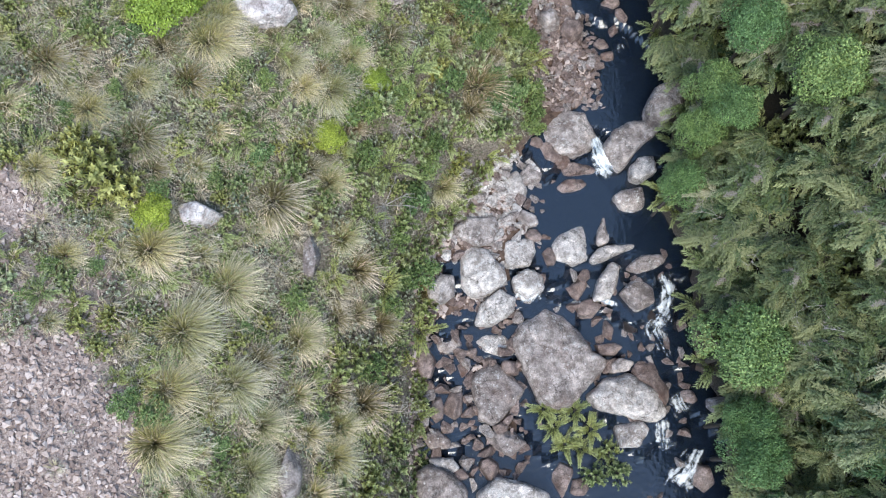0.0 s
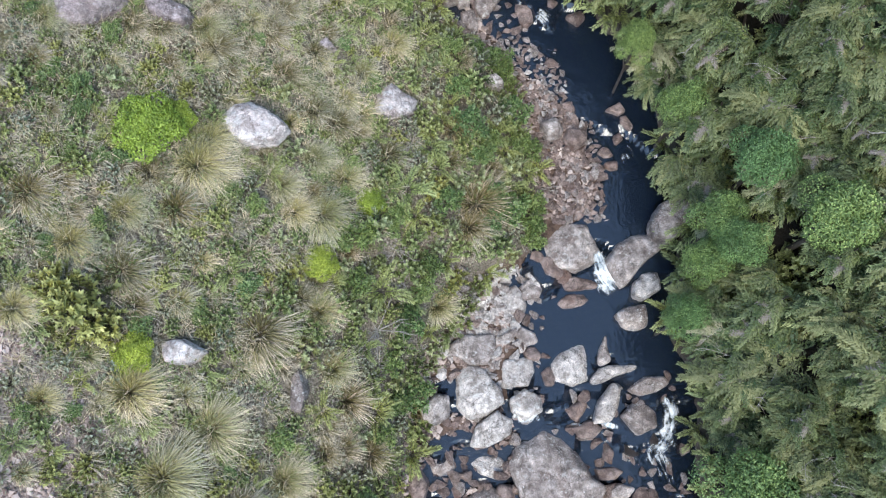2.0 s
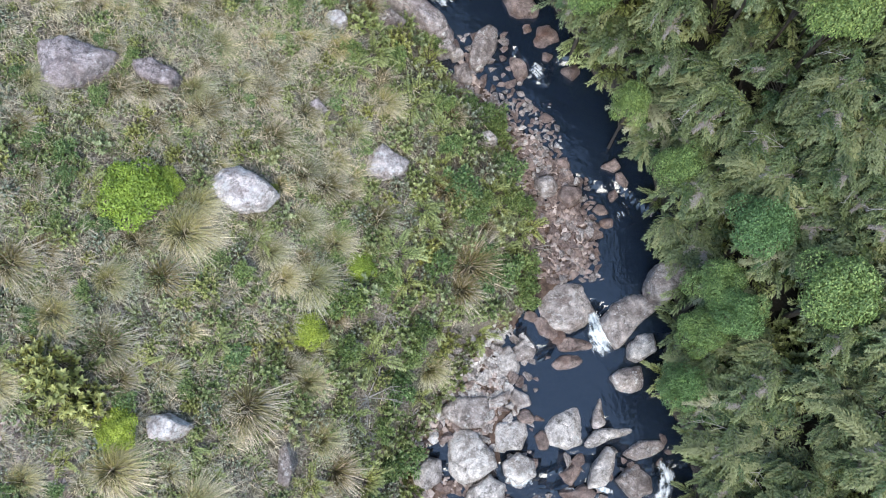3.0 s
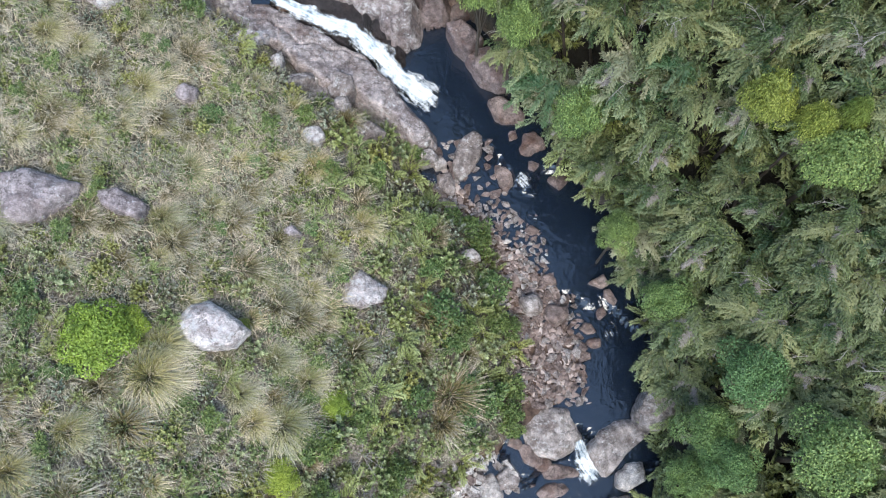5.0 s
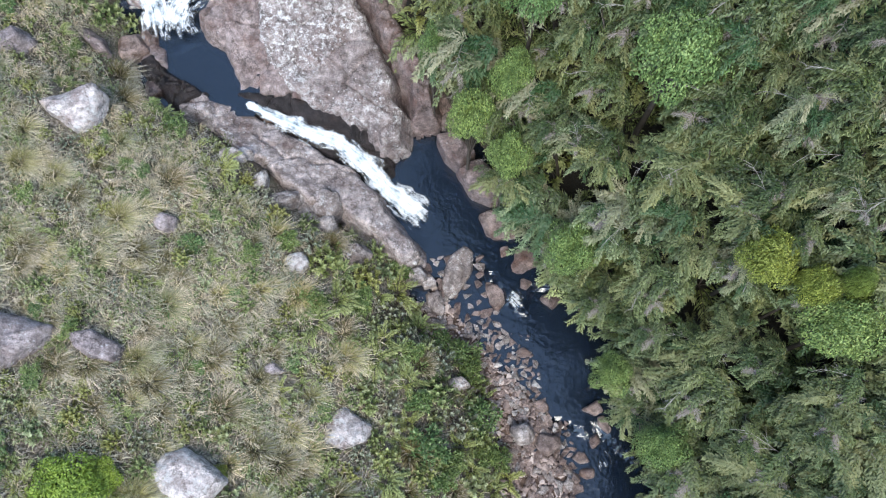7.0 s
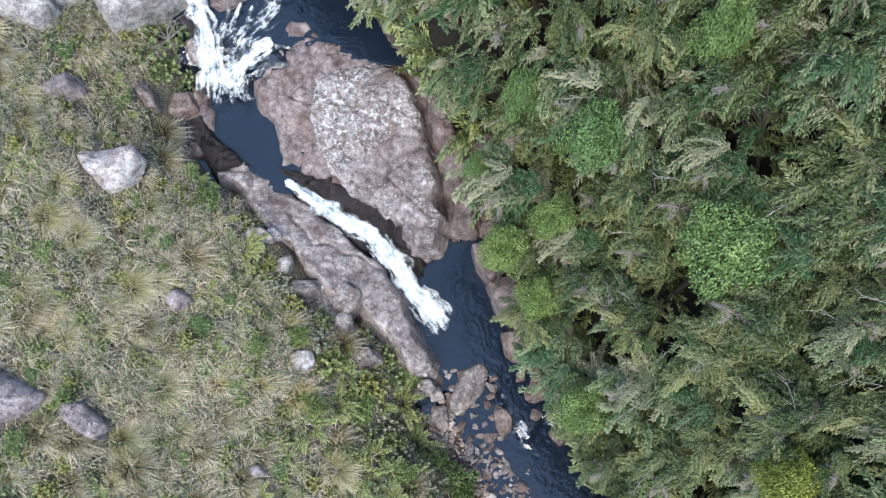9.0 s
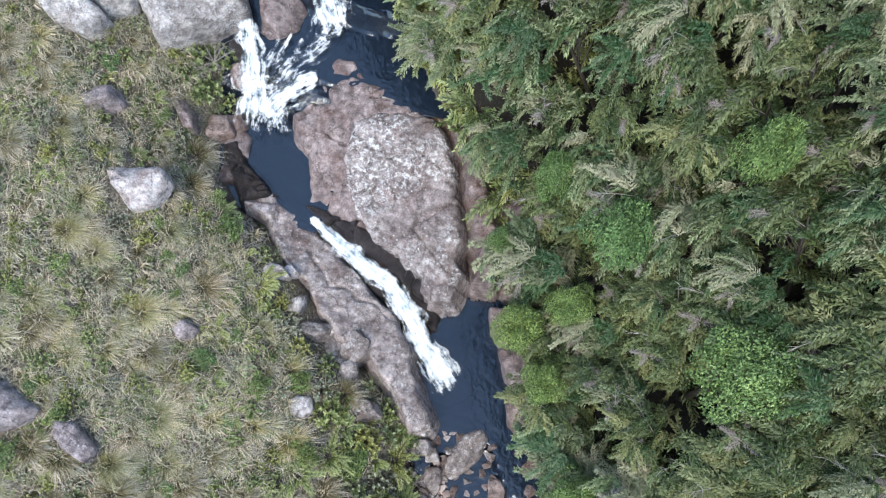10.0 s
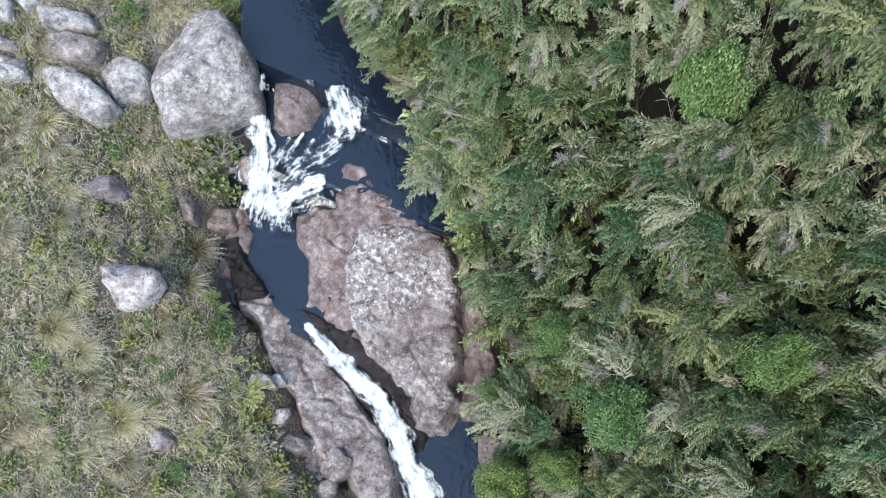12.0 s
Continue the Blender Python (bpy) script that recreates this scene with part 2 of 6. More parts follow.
def ground_material():
    m, nt, p = material("valley_ground")
    geo, at = nt.nodes.new("ShaderNodeNewGeometry"), nt.nodes.new("ShaderNodeAttribute")
    at.attribute_name = "bare"
    pos = geo.outputs["Position"]
    fine = noise_of(nt, 16, 8, 0.75, pos)
    turf = ramp(nt, fine.outputs["Fac"], [(0.36, (0.03, 0.024, 0.016)), (0.5, (0.18, 0.148, 0.112)), (0.66, (0.46, 0.39, 0.335))]).outputs[0]
    green = ramp(nt, noise_of(nt, 1.1, 5, 0.7, pos).outputs["Fac"], [(0.5, (0, 0, 0)), (0.68, (0.7, 0.7, 0.7))]).outputs[0]
    turf = mix(nt, green, turf, mix(nt, fine.outputs["Fac"], (0.018, 0.027, 0.009), (0.09, 0.11, 0.04)))
    earth = ramp(nt, fine.outputs["Fac"], [(0.36, (0.14, 0.098, 0.082)), (0.5, (0.35, 0.268, 0.235)), (0.64, (0.55, 0.455, 0.41))]).outputs[0]
    # Leaf litter, its colour darkened to stand in for shade between the crowns.
    shade_litter = ramp(nt, fine.outputs["Fac"], [(0.35, (0.006, 0.005, 0.004)), (0.65, (0.02, 0.017, 0.011))]).outputs[0]
    bedc = ramp(nt, noise_of(nt, 7, 6, 0.7, pos).outputs["Fac"], [(0.35, (0.05, 0.03, 0.022)), (0.65, (0.17, 0.11, 0.085))]).outputs[0]
    sep = nt.nodes.new("ShaderNodeSeparateColor")
    nt.links.new(at.outputs["Color"], sep.inputs[0])
    c = mix(nt, sep.outputs[0], turf, earth)
    c = mix(nt, sep.outputs[1], c, bedc)
    c = mix(nt, sep.outputs[2], c, shade_litter)
    nt.links.new(c, p.inputs["Base Color"])
    p.inputs["Roughness"].default_value = 0.95
    bump(nt, p, fine.outputs["Fac"], 0.8, 0.08)
    return m


def water_material():
    m, nt, p = material("dark_stream_water")
    geo = nt.nodes.new("ShaderNodeNewGeometry")
    p.inputs["Base Color"].default_value = (0.008, 0.014, 0.026, 1)
    p.inputs["Roughness"].default_value = 0.1
    p.inputs["IOR"].default_value = 1.72
    p.inputs["Alpha"].default_value = 0.94
    big, small = noise_of(nt, 2.2, 3, 0.5, geo.outputs["Position"]), noise_of(nt, 8, 2, 0.5, geo.outputs["Position"])
    bump(nt, p, mix(nt, 0.35, big.outputs["Fac"], small.outputs["Fac"]), 0.4, 0.12)
    return m


def foam_material():
    """White water: dense down the middle, torn into strands along the flow."""
    m, nt, p = material("white_water")
    u, v = nt.nodes.new("ShaderNodeAttribute"), nt.nodes.new("ShaderNodeAttribute")
    u.attribute_name, v.attribute_name = "across", "down"
    pos = nt.nodes.new("ShaderNodeCombineXYZ")
    nt.links.new(u.outputs["Fac"], pos.inputs[0])
    nt.links.new(v.outputs["Fac"], pos.inputs[1])
    st = node(nt, "VectorMath")
    st.operation = "MULTIPLY"
    nt.links.new(pos.outputs[0], st.inputs[0])
    st.inputs[1].default_value = (4.6, 1.0, 1)
    geo = nt.nodes.new("ShaderNodeNewGeometry")
    streak, blob = noise_of(nt, 1.0, 6, 0.62, st.outputs[0]), noise_of(nt, 3.2, 6, 0.66, geo.outputs["Position"])
    both = node(nt, "Math")
    both.operation = "ADD"
    nt.links.new(streak.outputs["Fac"], both.inputs[0])
    nt.links.new(blob.outputs["Fac"], both.inputs[1])
    half = node(nt, "Math")
    half.operation = "MULTIPLY"
    half.inputs[1].default_value = 0.5
    nt.links.new(both.outputs[0], half.inputs[0])
    torn = node(nt, "Math")
    torn.operation = "MULTIPLY_ADD"
    torn.inputs[1].default_value, torn.inputs[2].default_value = 2.0, -0.5
    nt.links.new(half.outputs[0], torn.inputs[0])
    edge = nt.nodes.new("ShaderNodeAttribute")
    edge.attribute_name = "dense"
    add = node(nt, "Math")
    add.operation = "ADD"
    nt.links.new(torn.outputs[0], add.inputs[0])
    nt.links.new(edge.outputs["Fac"], add.inputs[1])
    alpha = ramp(nt, add.outputs[0], [(0.66, (0, 0, 0)), (1.0, (1, 1, 1))]).outputs[0]
    nt.links.new(alpha, p.inputs["Alpha"])
    nt.links.new(ramp(nt, half.outputs[0], [(0.4, (0.36, 0.44, 0.5)), (0.54, (0.78, 0.8, 0.82))]).outputs[0], p.inputs["Base Color"])
    p.inputs["Roughness"].default_value = 0.6
    bump(nt, p, half.outputs[0], 0.7, 0.08)
    return m


EARTH, WATER, FOAM = ground_material(), water_material(), foam_material()


# the lie of the land: bank edges, water levels and slopes along the valley (y runs upstream)
LEFT_Y = (-6, 3, 5.6, 6.8, 7.8, 8.8, 9.8, 10.4, 12.6, 14, 15.4, 16.9, 17.6, 18.5, 19.8, 20.6, 21.8, 22.6, 23.6, 24.2, 25.2, 26.8, 29, 31.2, 33, 38)
LEFT_X = (-.9, -.8, -.6, -.3, .3, .9, 1.8, 2.9, 3.4, 3.0, 2.5, 2.0, .6, .1, -.2, -1.4, -3.5, -4.7, -6.2, -7.6, -8.4, -9.0, -9.7, -10.4, -11.5, -16)
RIGHT_Y = (-6, 1.6, 2.7, 3.8, 6.5, 7.1, 8.1, 10.9, 12.7, 14.2, 15.5, 16.7, 17.8, 18.5, 19.5, 21.1, 22.1, 23.3, 24.4, 25, 26.9, 28.6, 29.3, 31.3, 32, 33.2, 38)
RIGHT_X = (9.4, 9.2, 8.6, 8.2, 8.3, 7.7, 7.2, 7.7, 7.7, 7.3, 7.1, 6.7, 6.3, 5.4, 5, 4, 3.4, 2.9, 1.9, 1.2, .2, -1.5, -3, -4.7, -5.8, -8.4, -13)
LOW_Y = (-6, .6, .8, 2.6, 2.75, 4.4, 4.55, 5.6, 5.75, 6.2, 6.35, 9.8, 10.1, 14.4, 14.6, 19.2, 19.4, 26)
LOW_Z = (-4.34, -4.32, -4.07, -4.05, -3.77, -3.75, -3.47, -3.45, -3.2, -3.2, -2.92, -2.9, -2.5, -2.48, -2.32, -2.3, -2.08, -2.06)
SHORE_Y = (-6, 4.3, 5.3, 7.3, 8.5, 9.5, 10.4, 11.6, 12.4, 13.2, 13.7, 15.4, 16.1, 16.8, 18, 19, 20, 20.6)
SHORE_X = (-1.5, -.4, 2.0, 2.9, 2.5, 2.3, 3.0, 4.8, 5.3, 5.4, 5.0, 4.5, 3.7, 2.8, 2.0, 1.1, .2, -1.5)
HIGH_Y = (24.2, 27.5, 27.75, 28.4, 28.65, 30.75, 31.1, 38)
HIGH_Z = (-.5, -.3, .1, .38, .74, .84, 1.6, 1.8)


def left_edge(y):
    return np.interp(y, LEFT_Y, LEFT_X)


def right_edge(y):
    return np.interp(y, RIGHT_Y, RIGHT_X)


def low_water(y):
    return np.interp(y, LOW_Y, LOW_Z)


def high_water(y):
    return np.interp(y, HIGH_Y, HIGH_Z)


def step(a, b, v):
    k = np.clip((v - a) / (b - a), 0, 1)
    return k * k * (3 - 2 * k)


def lumps(x, y):
    return (.5 * np.sin(1.31 * x + .7 * y + 1) + .5 * np.sin(-.83 * x + 1.57 * y) + .35 * np.sin(2.9 * x - 2.1 * y + 2) + .3 * np.sin(2.3 * x + 3.3 * y + 4))


def bed(x, y):
    """The stream bed, below its water; it climbs along the rock chute from the low pools to the high ones."""
    s = -.894 * (x - 0) + .447 * (y - 22)
    k = step(.8, 5.2, s) * step(20.5, 22.5, y)
    return (low_water(y) - .4) * (1 - k) + (high_water(y) - .45) * k


def ground(x, y):
    """The ground's height."""
    x, y = np.asarray(x, float), np.asarray(y, float)
    b = bed(x, y)
    dl, dr = left_edge(y) - x, x - right_edge(y)
    reach = np.interp(y, (0, 10, 16, 19, 22, 26, 30), (1.8, 1.4, 1.1, 1.0, 2.1, 2.3, 1.8))
    far = .05 - .29 * np.clip(x, -60, 60) - .05 * (np.clip(y, -20, 45) - 10)
    hl = b + (np.maximum(far, b + .4) - b) * (1 - np.exp(-np.maximum(dl, 0) / reach)) + .1 * lumps(x, y) * step(.3, 2, dl)
    d = np.maximum(dr, 0)
    hr = b + 1.1 * step(-.1, .5, dr) + .8 * np.minimum(d, 4) + .5 * np.clip(d - 4, 0, 40) + .15 * lumps(x, y) * step(.3, 2, dr)
    bars = .5 * step(.2, -.3, x - np.interp(y, SHORE_Y, SHORE_X)) * step(20.6, 19.6, y) + .22 * step(5.2, 3.6, y) * step(3.6, 2.2, x)
    hl = hl + .65 * step(-.3, .3, dl) * np.exp(-np.maximum(dl, 0) / 2) * step(19.3, 20.6, y) * step(25.2, 24, y)
    return np.where(dl > 0, hl + bars * np.exp(-np.maximum(dl, 0) / .6), np.where(dr > -.1, hr, b + bars + .05 * lumps(2 * x, 2 * y)))


def canopy(x, y):
    """The height that the wood's crowns reach."""
    d = np.maximum(x - right_edge(y), -.5)
    return np.interp(y, (0, 5, 13, 18, 25, 29, 34), (.3, .6, 1.0, 2.2, 3.8, 4.2, 5.0)) + np.minimum(d, 4) + .5 * np.maximum(d - 4, 0)


# ---- mesh helpers ----
def mesh_of(name, verts, faces, mat, smooth=False, **attributes):
    """One mesh from arrays: verts (n, 3) and faces (m, 3 or 4); attributes hold a float or a colour for each vertex."""
    verts, faces = np.asarray(verts, np.float32), np.asarray(faces, np.int32)
    me = bpy.data.meshes.new(name)
    k = faces.shape[1]
    me.vertices.add(len(verts))
    me.vertices.foreach_set("co", verts.ravel())
    me.loops.add(faces.size)
    me.loops.foreach_set("vertex_index", faces.ravel())
    me.polygons.add(len(faces))
    me.polygons.foreach_set("loop_start", np.arange(0, faces.size, k, dtype=np.int32))
    me.polygons.foreach_set("use_smooth", np.full(len(faces), smooth))
    for key, value in attributes.items():
        value = np.asarray(value, np.float32)
        if value.ndim == 1:
            me.attributes.new(key, "FLOAT", "POINT").data.foreach_set("value", value)
        else:
            me.attributes.new(key, "FLOAT_COLOR", "POINT").data.foreach_set("color", np.c_[value, np.ones(len(value), np.float32)].ravel())
    me.update(calc_edges=True)
    me.validate()
    me.materials.append(mat)
    return me


def thing(name, pieces, m, label, category, group="", kind=""):
    """A thing at pose m with its parts, (part name, mesh) each."""
    top = new(name)
    top.empty_display_size = 0.2
    top.matrix_world = m
    for part_name, me in pieces:
        ob = new(part_name, me)
        ob.parent = top
    return tagged(top, label, category, group, kind)


def placed(x, y, z, turn=0.0, wide=1.0, high=1.0, lean=(0, 0)):
    return pose(x, y, z, lean[0], lean[1], turn) @ Matrix.Diagonal((wide, wide, high, 1))


def unit(v):
    return v / np.maximum(np.linalg.norm(v, axis=-1, keepdims=True), 1e-9)


def leaves(at, along, normal, length, width):
    """Small leaves as pointed slips: arrays of places, directions and normals give verts and triangles."""
    n = len(at)
    along = unit(along)
    side = unit(np.cross(normal, along))
    length, width = np.broadcast_to(length, n)[:, None], np.broadcast_to(width, n)[:, None]
    v = np.stack([at + side * width * .5, at + along * length, at - side * width * .5], 1)
    return v.reshape(-1, 3), np.arange(3 * n).reshape(n, 3)


def tube(points, radii, n=5):
    points, radii = np.asarray(points, float), np.asarray(radii, float)
    t = unit(np.gradient(points, axis=0))
    a = unit(np.cross(t, np.array([.31, .83, .46])))
    b = np.cross(t, a)
    w = np.linspace(0, 2 * np.pi, n, endpoint=False)
    v = points[:, None] + radii[:, None, None] * (np.cos(w)[None, :, None] * a[:, None] + np.sin(w)[None, :, None] * b[:, None])
    i, j = np.meshgrid(np.arange(len(points) - 1), np.arange(n), indexing="ij")
    f = np.stack([i * n + j, i * n + (j + 1) % n, (i + 1) * n + (j + 1) % n, (i + 1) * n + j], -1).reshape(-1, 4)
    return v.reshape(-1, 3), f


def joined(pieces):
    vs, fs, k = [], [], 0
    for v, f in pieces:
        vs.append(v)
        fs.append(f + k)
        k += len(v)
    return np.concatenate(vs), np.concatenate(fs)


SPHERES = {}


def sphere(level):
    if level not in SPHERES:
        bm = bmesh.new()
        bmesh.ops.create_icosphere(bm, subdivisions=level, radius=1)
        SPHERES[level] = (np.array([v.co[:] for v in bm.verts]), np.array([[v.index for v in f.verts] for f in bm.faces]))
        bm.free()
    return SPHERES[level]


def rough(d, seed, scale):
    """Smooth bumps over directions d, cheap: a few waves of random heading."""
    g = np.random.default_rng(seed)
    out = np.zeros(len(d))
    for k in range(14):
        f = g.normal(size=3) * scale * (1 + .35 * k)
        out += np.sin(d @ f + g.uniform(0, 6.3)) / (1.3 + .55 * k)
    return out / 2.2


def rock_shape(seed, level, edge=50, bumps=.028, tops=2):
    """A jointed stone about the unit ball: five to seven leaning sides, a flattish broken top, worn edges."""
    g = np.random.default_rng(seed)
    d, f = sphere(level)
    n, off = [], []
    sides = int(g.integers(4, 7))
    start = g.uniform(0, 6.3)
    for k in range(sides):
        az, up = start + (k + g.uniform(-.3, .3)) * 6.283 / sides, g.uniform(-.1, .4)
        n.append((math.cos(az), math.sin(az), up))
        off.append(g.uniform(.7, .98))
    for k in range(tops):
        n.append((*g.normal(0, .22 + .2 * k, 2), 1))
        off.append(g.uniform(.6, .8))
    for k in range(3):
        n.append((*g.normal(0, .6, 2), g.uniform(.4, .9)))
        off.append(g.uniform(.78, .98))
    n.append((0, 0, -1))
    off.append(.8)
    n, off = unit(np.array(n)), np.array(off)
    s = np.maximum(d @ n.T, 0) / off
    r = 1 / ((s ** edge).sum(1) + 1.3 ** -edge) ** (1 / edge)
    r *= 1 + bumps * rough(d, seed, 3.2) + bumps * .6 * rough(d, seed + 5, 9) + bumps * .45 * np.abs(rough(d, seed + 8, 18))
    return d * r[:, None], f


# ---- ground ----
def spaced(a, b, fine, far):
    """Even steps between a and b, and widening ones from there out to far."""
    out, step_, v = [], fine, b
    while v < far:
        step_ *= 1.35
        v += step_
        out.append(v)
    low, step_, v = [], fine, a
    while v > -far:
        step_ *= 1.35
        v -= step_
        low.append(v)
    return np.array(low[::-1] + list(np.arange(a, b + 1e-6, fine)) + out)


def scree(x, y):
    """Where the left bank lies bare: 1 on the stony patch, 0 in the turf."""
    core = np.minimum(np.hypot((x + 11.8) / 4.6, (y - .4) / 3.2), np.hypot((x + 12) / 1.9, (y - 6.4) / 1.1))
    return np.maximum(step(1.15, .8, core + .13 * lumps(2 * x, 2 * y)) * step(-6.6, -7.6, x), .45 * step(1.1, .7, np.hypot((x + 11) / 3.6, (y - 4.4) / 2.2) + .2 * lumps(3 * x, 3 * y)))


gx, gy = spaced(-19, 14, .2, 900), spaced(-6, 39, .2, 900)
X, Y = np.meshgrid(gx, gy)
Z = ground(X, Y) + .03 * np.sin(5.1 * X + 2.3 * Y) * np.sin(4.3 * Y - 1.7 * X)
i, j = np.meshgrid(np.arange(len(gy) - 1), np.arange(len(gx) - 1), indexing="ij")
w = len(gx)
quads = np.stack([i * w + j, i * w + j + 1, (i + 1) * w + j + 1, (i + 1) * w + j], -1).reshape(-1, 4)
dl, dr = left_edge(Y) - X, X - right_edge(Y)
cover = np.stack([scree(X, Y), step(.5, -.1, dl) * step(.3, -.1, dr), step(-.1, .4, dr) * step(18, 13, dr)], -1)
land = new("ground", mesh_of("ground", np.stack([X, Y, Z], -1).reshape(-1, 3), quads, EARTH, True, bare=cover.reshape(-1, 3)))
tagged(land, "grassy valley floor with stony soil and stream bed", "ground", kind="structure")


def sheet(name, label, y0, y1, level, pad_left, pad_right, left_limit=None, right_limit=None, warp=1.0):
    """Water from bank to bank; it follows the level upstream."""
    ys = np.arange(y0, y1, .12)
    a, b = left_edge(ys) - pad_left, right_edge(ys) + pad_right
    if left_limit:
        a = np.maximum(a, left_limit(ys))
    if right_limit:
        b = np.minimum(b, right_limit(ys))
    k = np.linspace(0, 1, 40)
    x = a[:, None] + (b - a)[:, None] * k
    y = np.repeat(ys[:, None], 40, 1)
    z = level(y + warp * (.55 * np.sin(1.9 * x + 1) + .3 * np.sin(4.1 * x + 2 * y)))
    i, j = np.meshgrid(np.arange(len(ys) - 1), np.arange(39), indexing="ij")
    f = np.stack([i * 40 + j, i * 40 + j + 1, (i + 1) * 40 + j + 1, (i + 1) * 40 + j], -1).reshape(-1, 4)
    return tagged(new(name, mesh_of(name, np.stack([x, y, z], -1).reshape(-1, 3), f, WATER, False)), label, "stream", kind="structure")


sheet("water", "dark clear water of the lower stream and pools", -6.8, 25.6, low_water, .4, .4, lambda y: np.interp(y, (20.4, 22, 24.2), (-3, -1.6, -1.0)))
sheet("water_upper", "dark clear water of the upper pools", 24.25, 39, high_water, .4, .4, None, lambda y: np.interp(y, (24.2, 25.1, 27.5, 28.5, 29.4), (-5.1, -5.0, -4.8, -4.2, 3)), .12)


def white_water(points, widths, seed, label="white foaming water tumbling over rock", dense=.5):
    """A torn ribbon of foam along points, with the width at each."""
    p, wd = np.array(points, float), np.array(widths, float)
    n, m = 14 * (len(p) - 1) + 1, 15
    t = np.linspace(0, len(p) - 1, n)
    k = np.arange(len(p))
    c = np.stack([np.interp(t, k, p[:, q]) for q in range(3)], 1)
    for q in range(6):
        c[1:-1] = (c[:-2] + 2 * c[1:-1] + c[2:]) / 4
    wide = np.interp(t, k, wd)
    flow = unit(np.gradient(c, axis=0) * (1, 1, 0))
    side = np.stack([flow[:, 1], -flow[:, 0], np.zeros(n)], 1)
    a = np.linspace(-1, 1, m)
    down = np.r_[0, np.cumsum(np.linalg.norm(np.diff(c, axis=0), axis=1))]
    g = np.random.default_rng(seed)
    wave = 1 + .14 * np.sin(down[:, None] * 4.3 + g.uniform(0, 6)) * a + .07 * np.sin(down[:, None] * 9 + 2 * a)
    v = c[:, None] + side[:, None] * (wide[:, None] * .95 * a * wave)[..., None]
    v[..., 2] += .1 * (1 - a ** 2) + .012 * g.normal(size=(n, m)) + .05
    if p[0, 1] > 28:
        v[..., 2] = np.maximum(v[..., 2], high_water(v[..., 1] + .1) + .05 + .04 * (1 - a ** 2))
    fade = np.minimum(np.minimum(t / .35, (t[-1] - t) / min(1.5, .45 * t[-1])), 1)[:, None]
    thick = (dense + .06) * np.exp(-(1.35 * a) ** 2) * fade - .3 * (1 - fade)
    i, j = np.meshgrid(np.arange(n - 1), np.arange(m - 1), indexing="ij")
    f = np.stack([i * m + j, i * m + j + 1, (i + 1) * m + j + 1, (i + 1) * m + j], -1).reshape(-1, 4)
    one = np.ones((n, m))
    me = mesh_of("white_water", v.reshape(-1, 3), f, FOAM, True, across=(1.5 * wide[:, None] * a).ravel(), down=(down[:, None] * one + seed * 7).ravel(), dense=thick.ravel())
    return tagged(new("white_water", me), label, "waterfall", kind="structure")


white_water([(-5.45, 24.72, -.52), (-5.02, 24.51, -.62), (-4.19, 24.23, -.82), (-3.33, 23.89, -.98), (-2.48, 23.68, -1.12), (-1.72, 23.2, -1.36), (-1.11, 22.6, -1.68), (-.4, 21.98, -1.94), (.4, 21.5, -2.02), (.85, 21.1, -2.06)], [.16, .26, .36, .42, .42, .48, .5, .62, .72, .5], 1, "white cascade running down a rock chute", .6)
white_water([(-7.62, 31.4, 1.55), (-7.3, 31.05, 1.35), (-7.0, 30.75, 1.15), (-6.6, 30.4, .98), (-6.25, 30.15, .86)], [.3, .6, .85, 1.0, .8], 2, "white fall fanning out from the upper stream", .42)
white_water([(-6.9, 30.75, 1.1), (-7.05, 30.3, .95), (-7.3, 29.95, .86)], [.5, .8, .7], 16, "white water beside the ledge", .26)
white_water([(-6.75, 30.2, .9), (-7.07, 29.51, .74), (-7.58, 28.9, .62), (-7.91, 28.18, .47), (-8.03, 27.33, .16)], [.4, .46, .5, .55, .65], 20, "white strand between the two falls", .2)
for k, (x, y) in enumerate(((-7.9, 29.9), (-7.5, 29.85), (-8.2, 29.6))):
    white_water([(x, y, .92), (x - .1, y - .5, .74), (x - .15, y - 1.05, .6), (-8.2 + .1 * k, 28.1, .45)], [.12, .22, .24, .26], 21 + k, "thin white strand between the two falls", .2)
white_water([(-6.55, 28.72, .62), (-6.84, 28.62, .56), (-7.3, 28.15, .45), (-7.75, 27.61, .24), (-7.9, 26.84, -.06), (-7.7, 26.3, -.22)], [.22, .42, .6, .75, .8, .7], 3, "white water breaking into a pool", .36)
white_water([(-9.4, 29.75, 1.3), (-9.03, 29.02, .92), (-8.72, 28.35, .56), (-8.45, 27.6, .18), (-8.35, 26.95, -.06), (-8.05, 26.35, -.24)], [.3, .5, .62, .72, .9, .8], 4, "white fall breaking into a pool", .46)
white_water([(-8.05, 28.1, .46), (-7.71, 27.48, .14), (-7.33, 26.91, -.1), (-7.1, 26.45, -.22)], [.35, .6, .75, .7], 30, "white water spreading into the pool", .26)
white_water([(-9.75, 30.8, 1.72), (-9.55, 30.3, 1.55), (-9.4, 29.9, 1.35)], [.15, .25, .22], 31, "narrow white spill beside the huge boulder", .35)
white_water([(5.08, 10.55, -2.46), (5.2, 10.1, -2.62), (5.42, 9.62, -2.8), (5.72, 9.25, -2.84), (5.98, 8.95, -2.85)], [.2, .34, .46, .52, .45], 5, "small white spill between two boulders", .44)
white_water([(2.85, 5.7, -3.2), (2.75, 5.2, -3.42), (2.7, 4.8, -3.5)], [.3, .5, .5], 6, dense=.6)
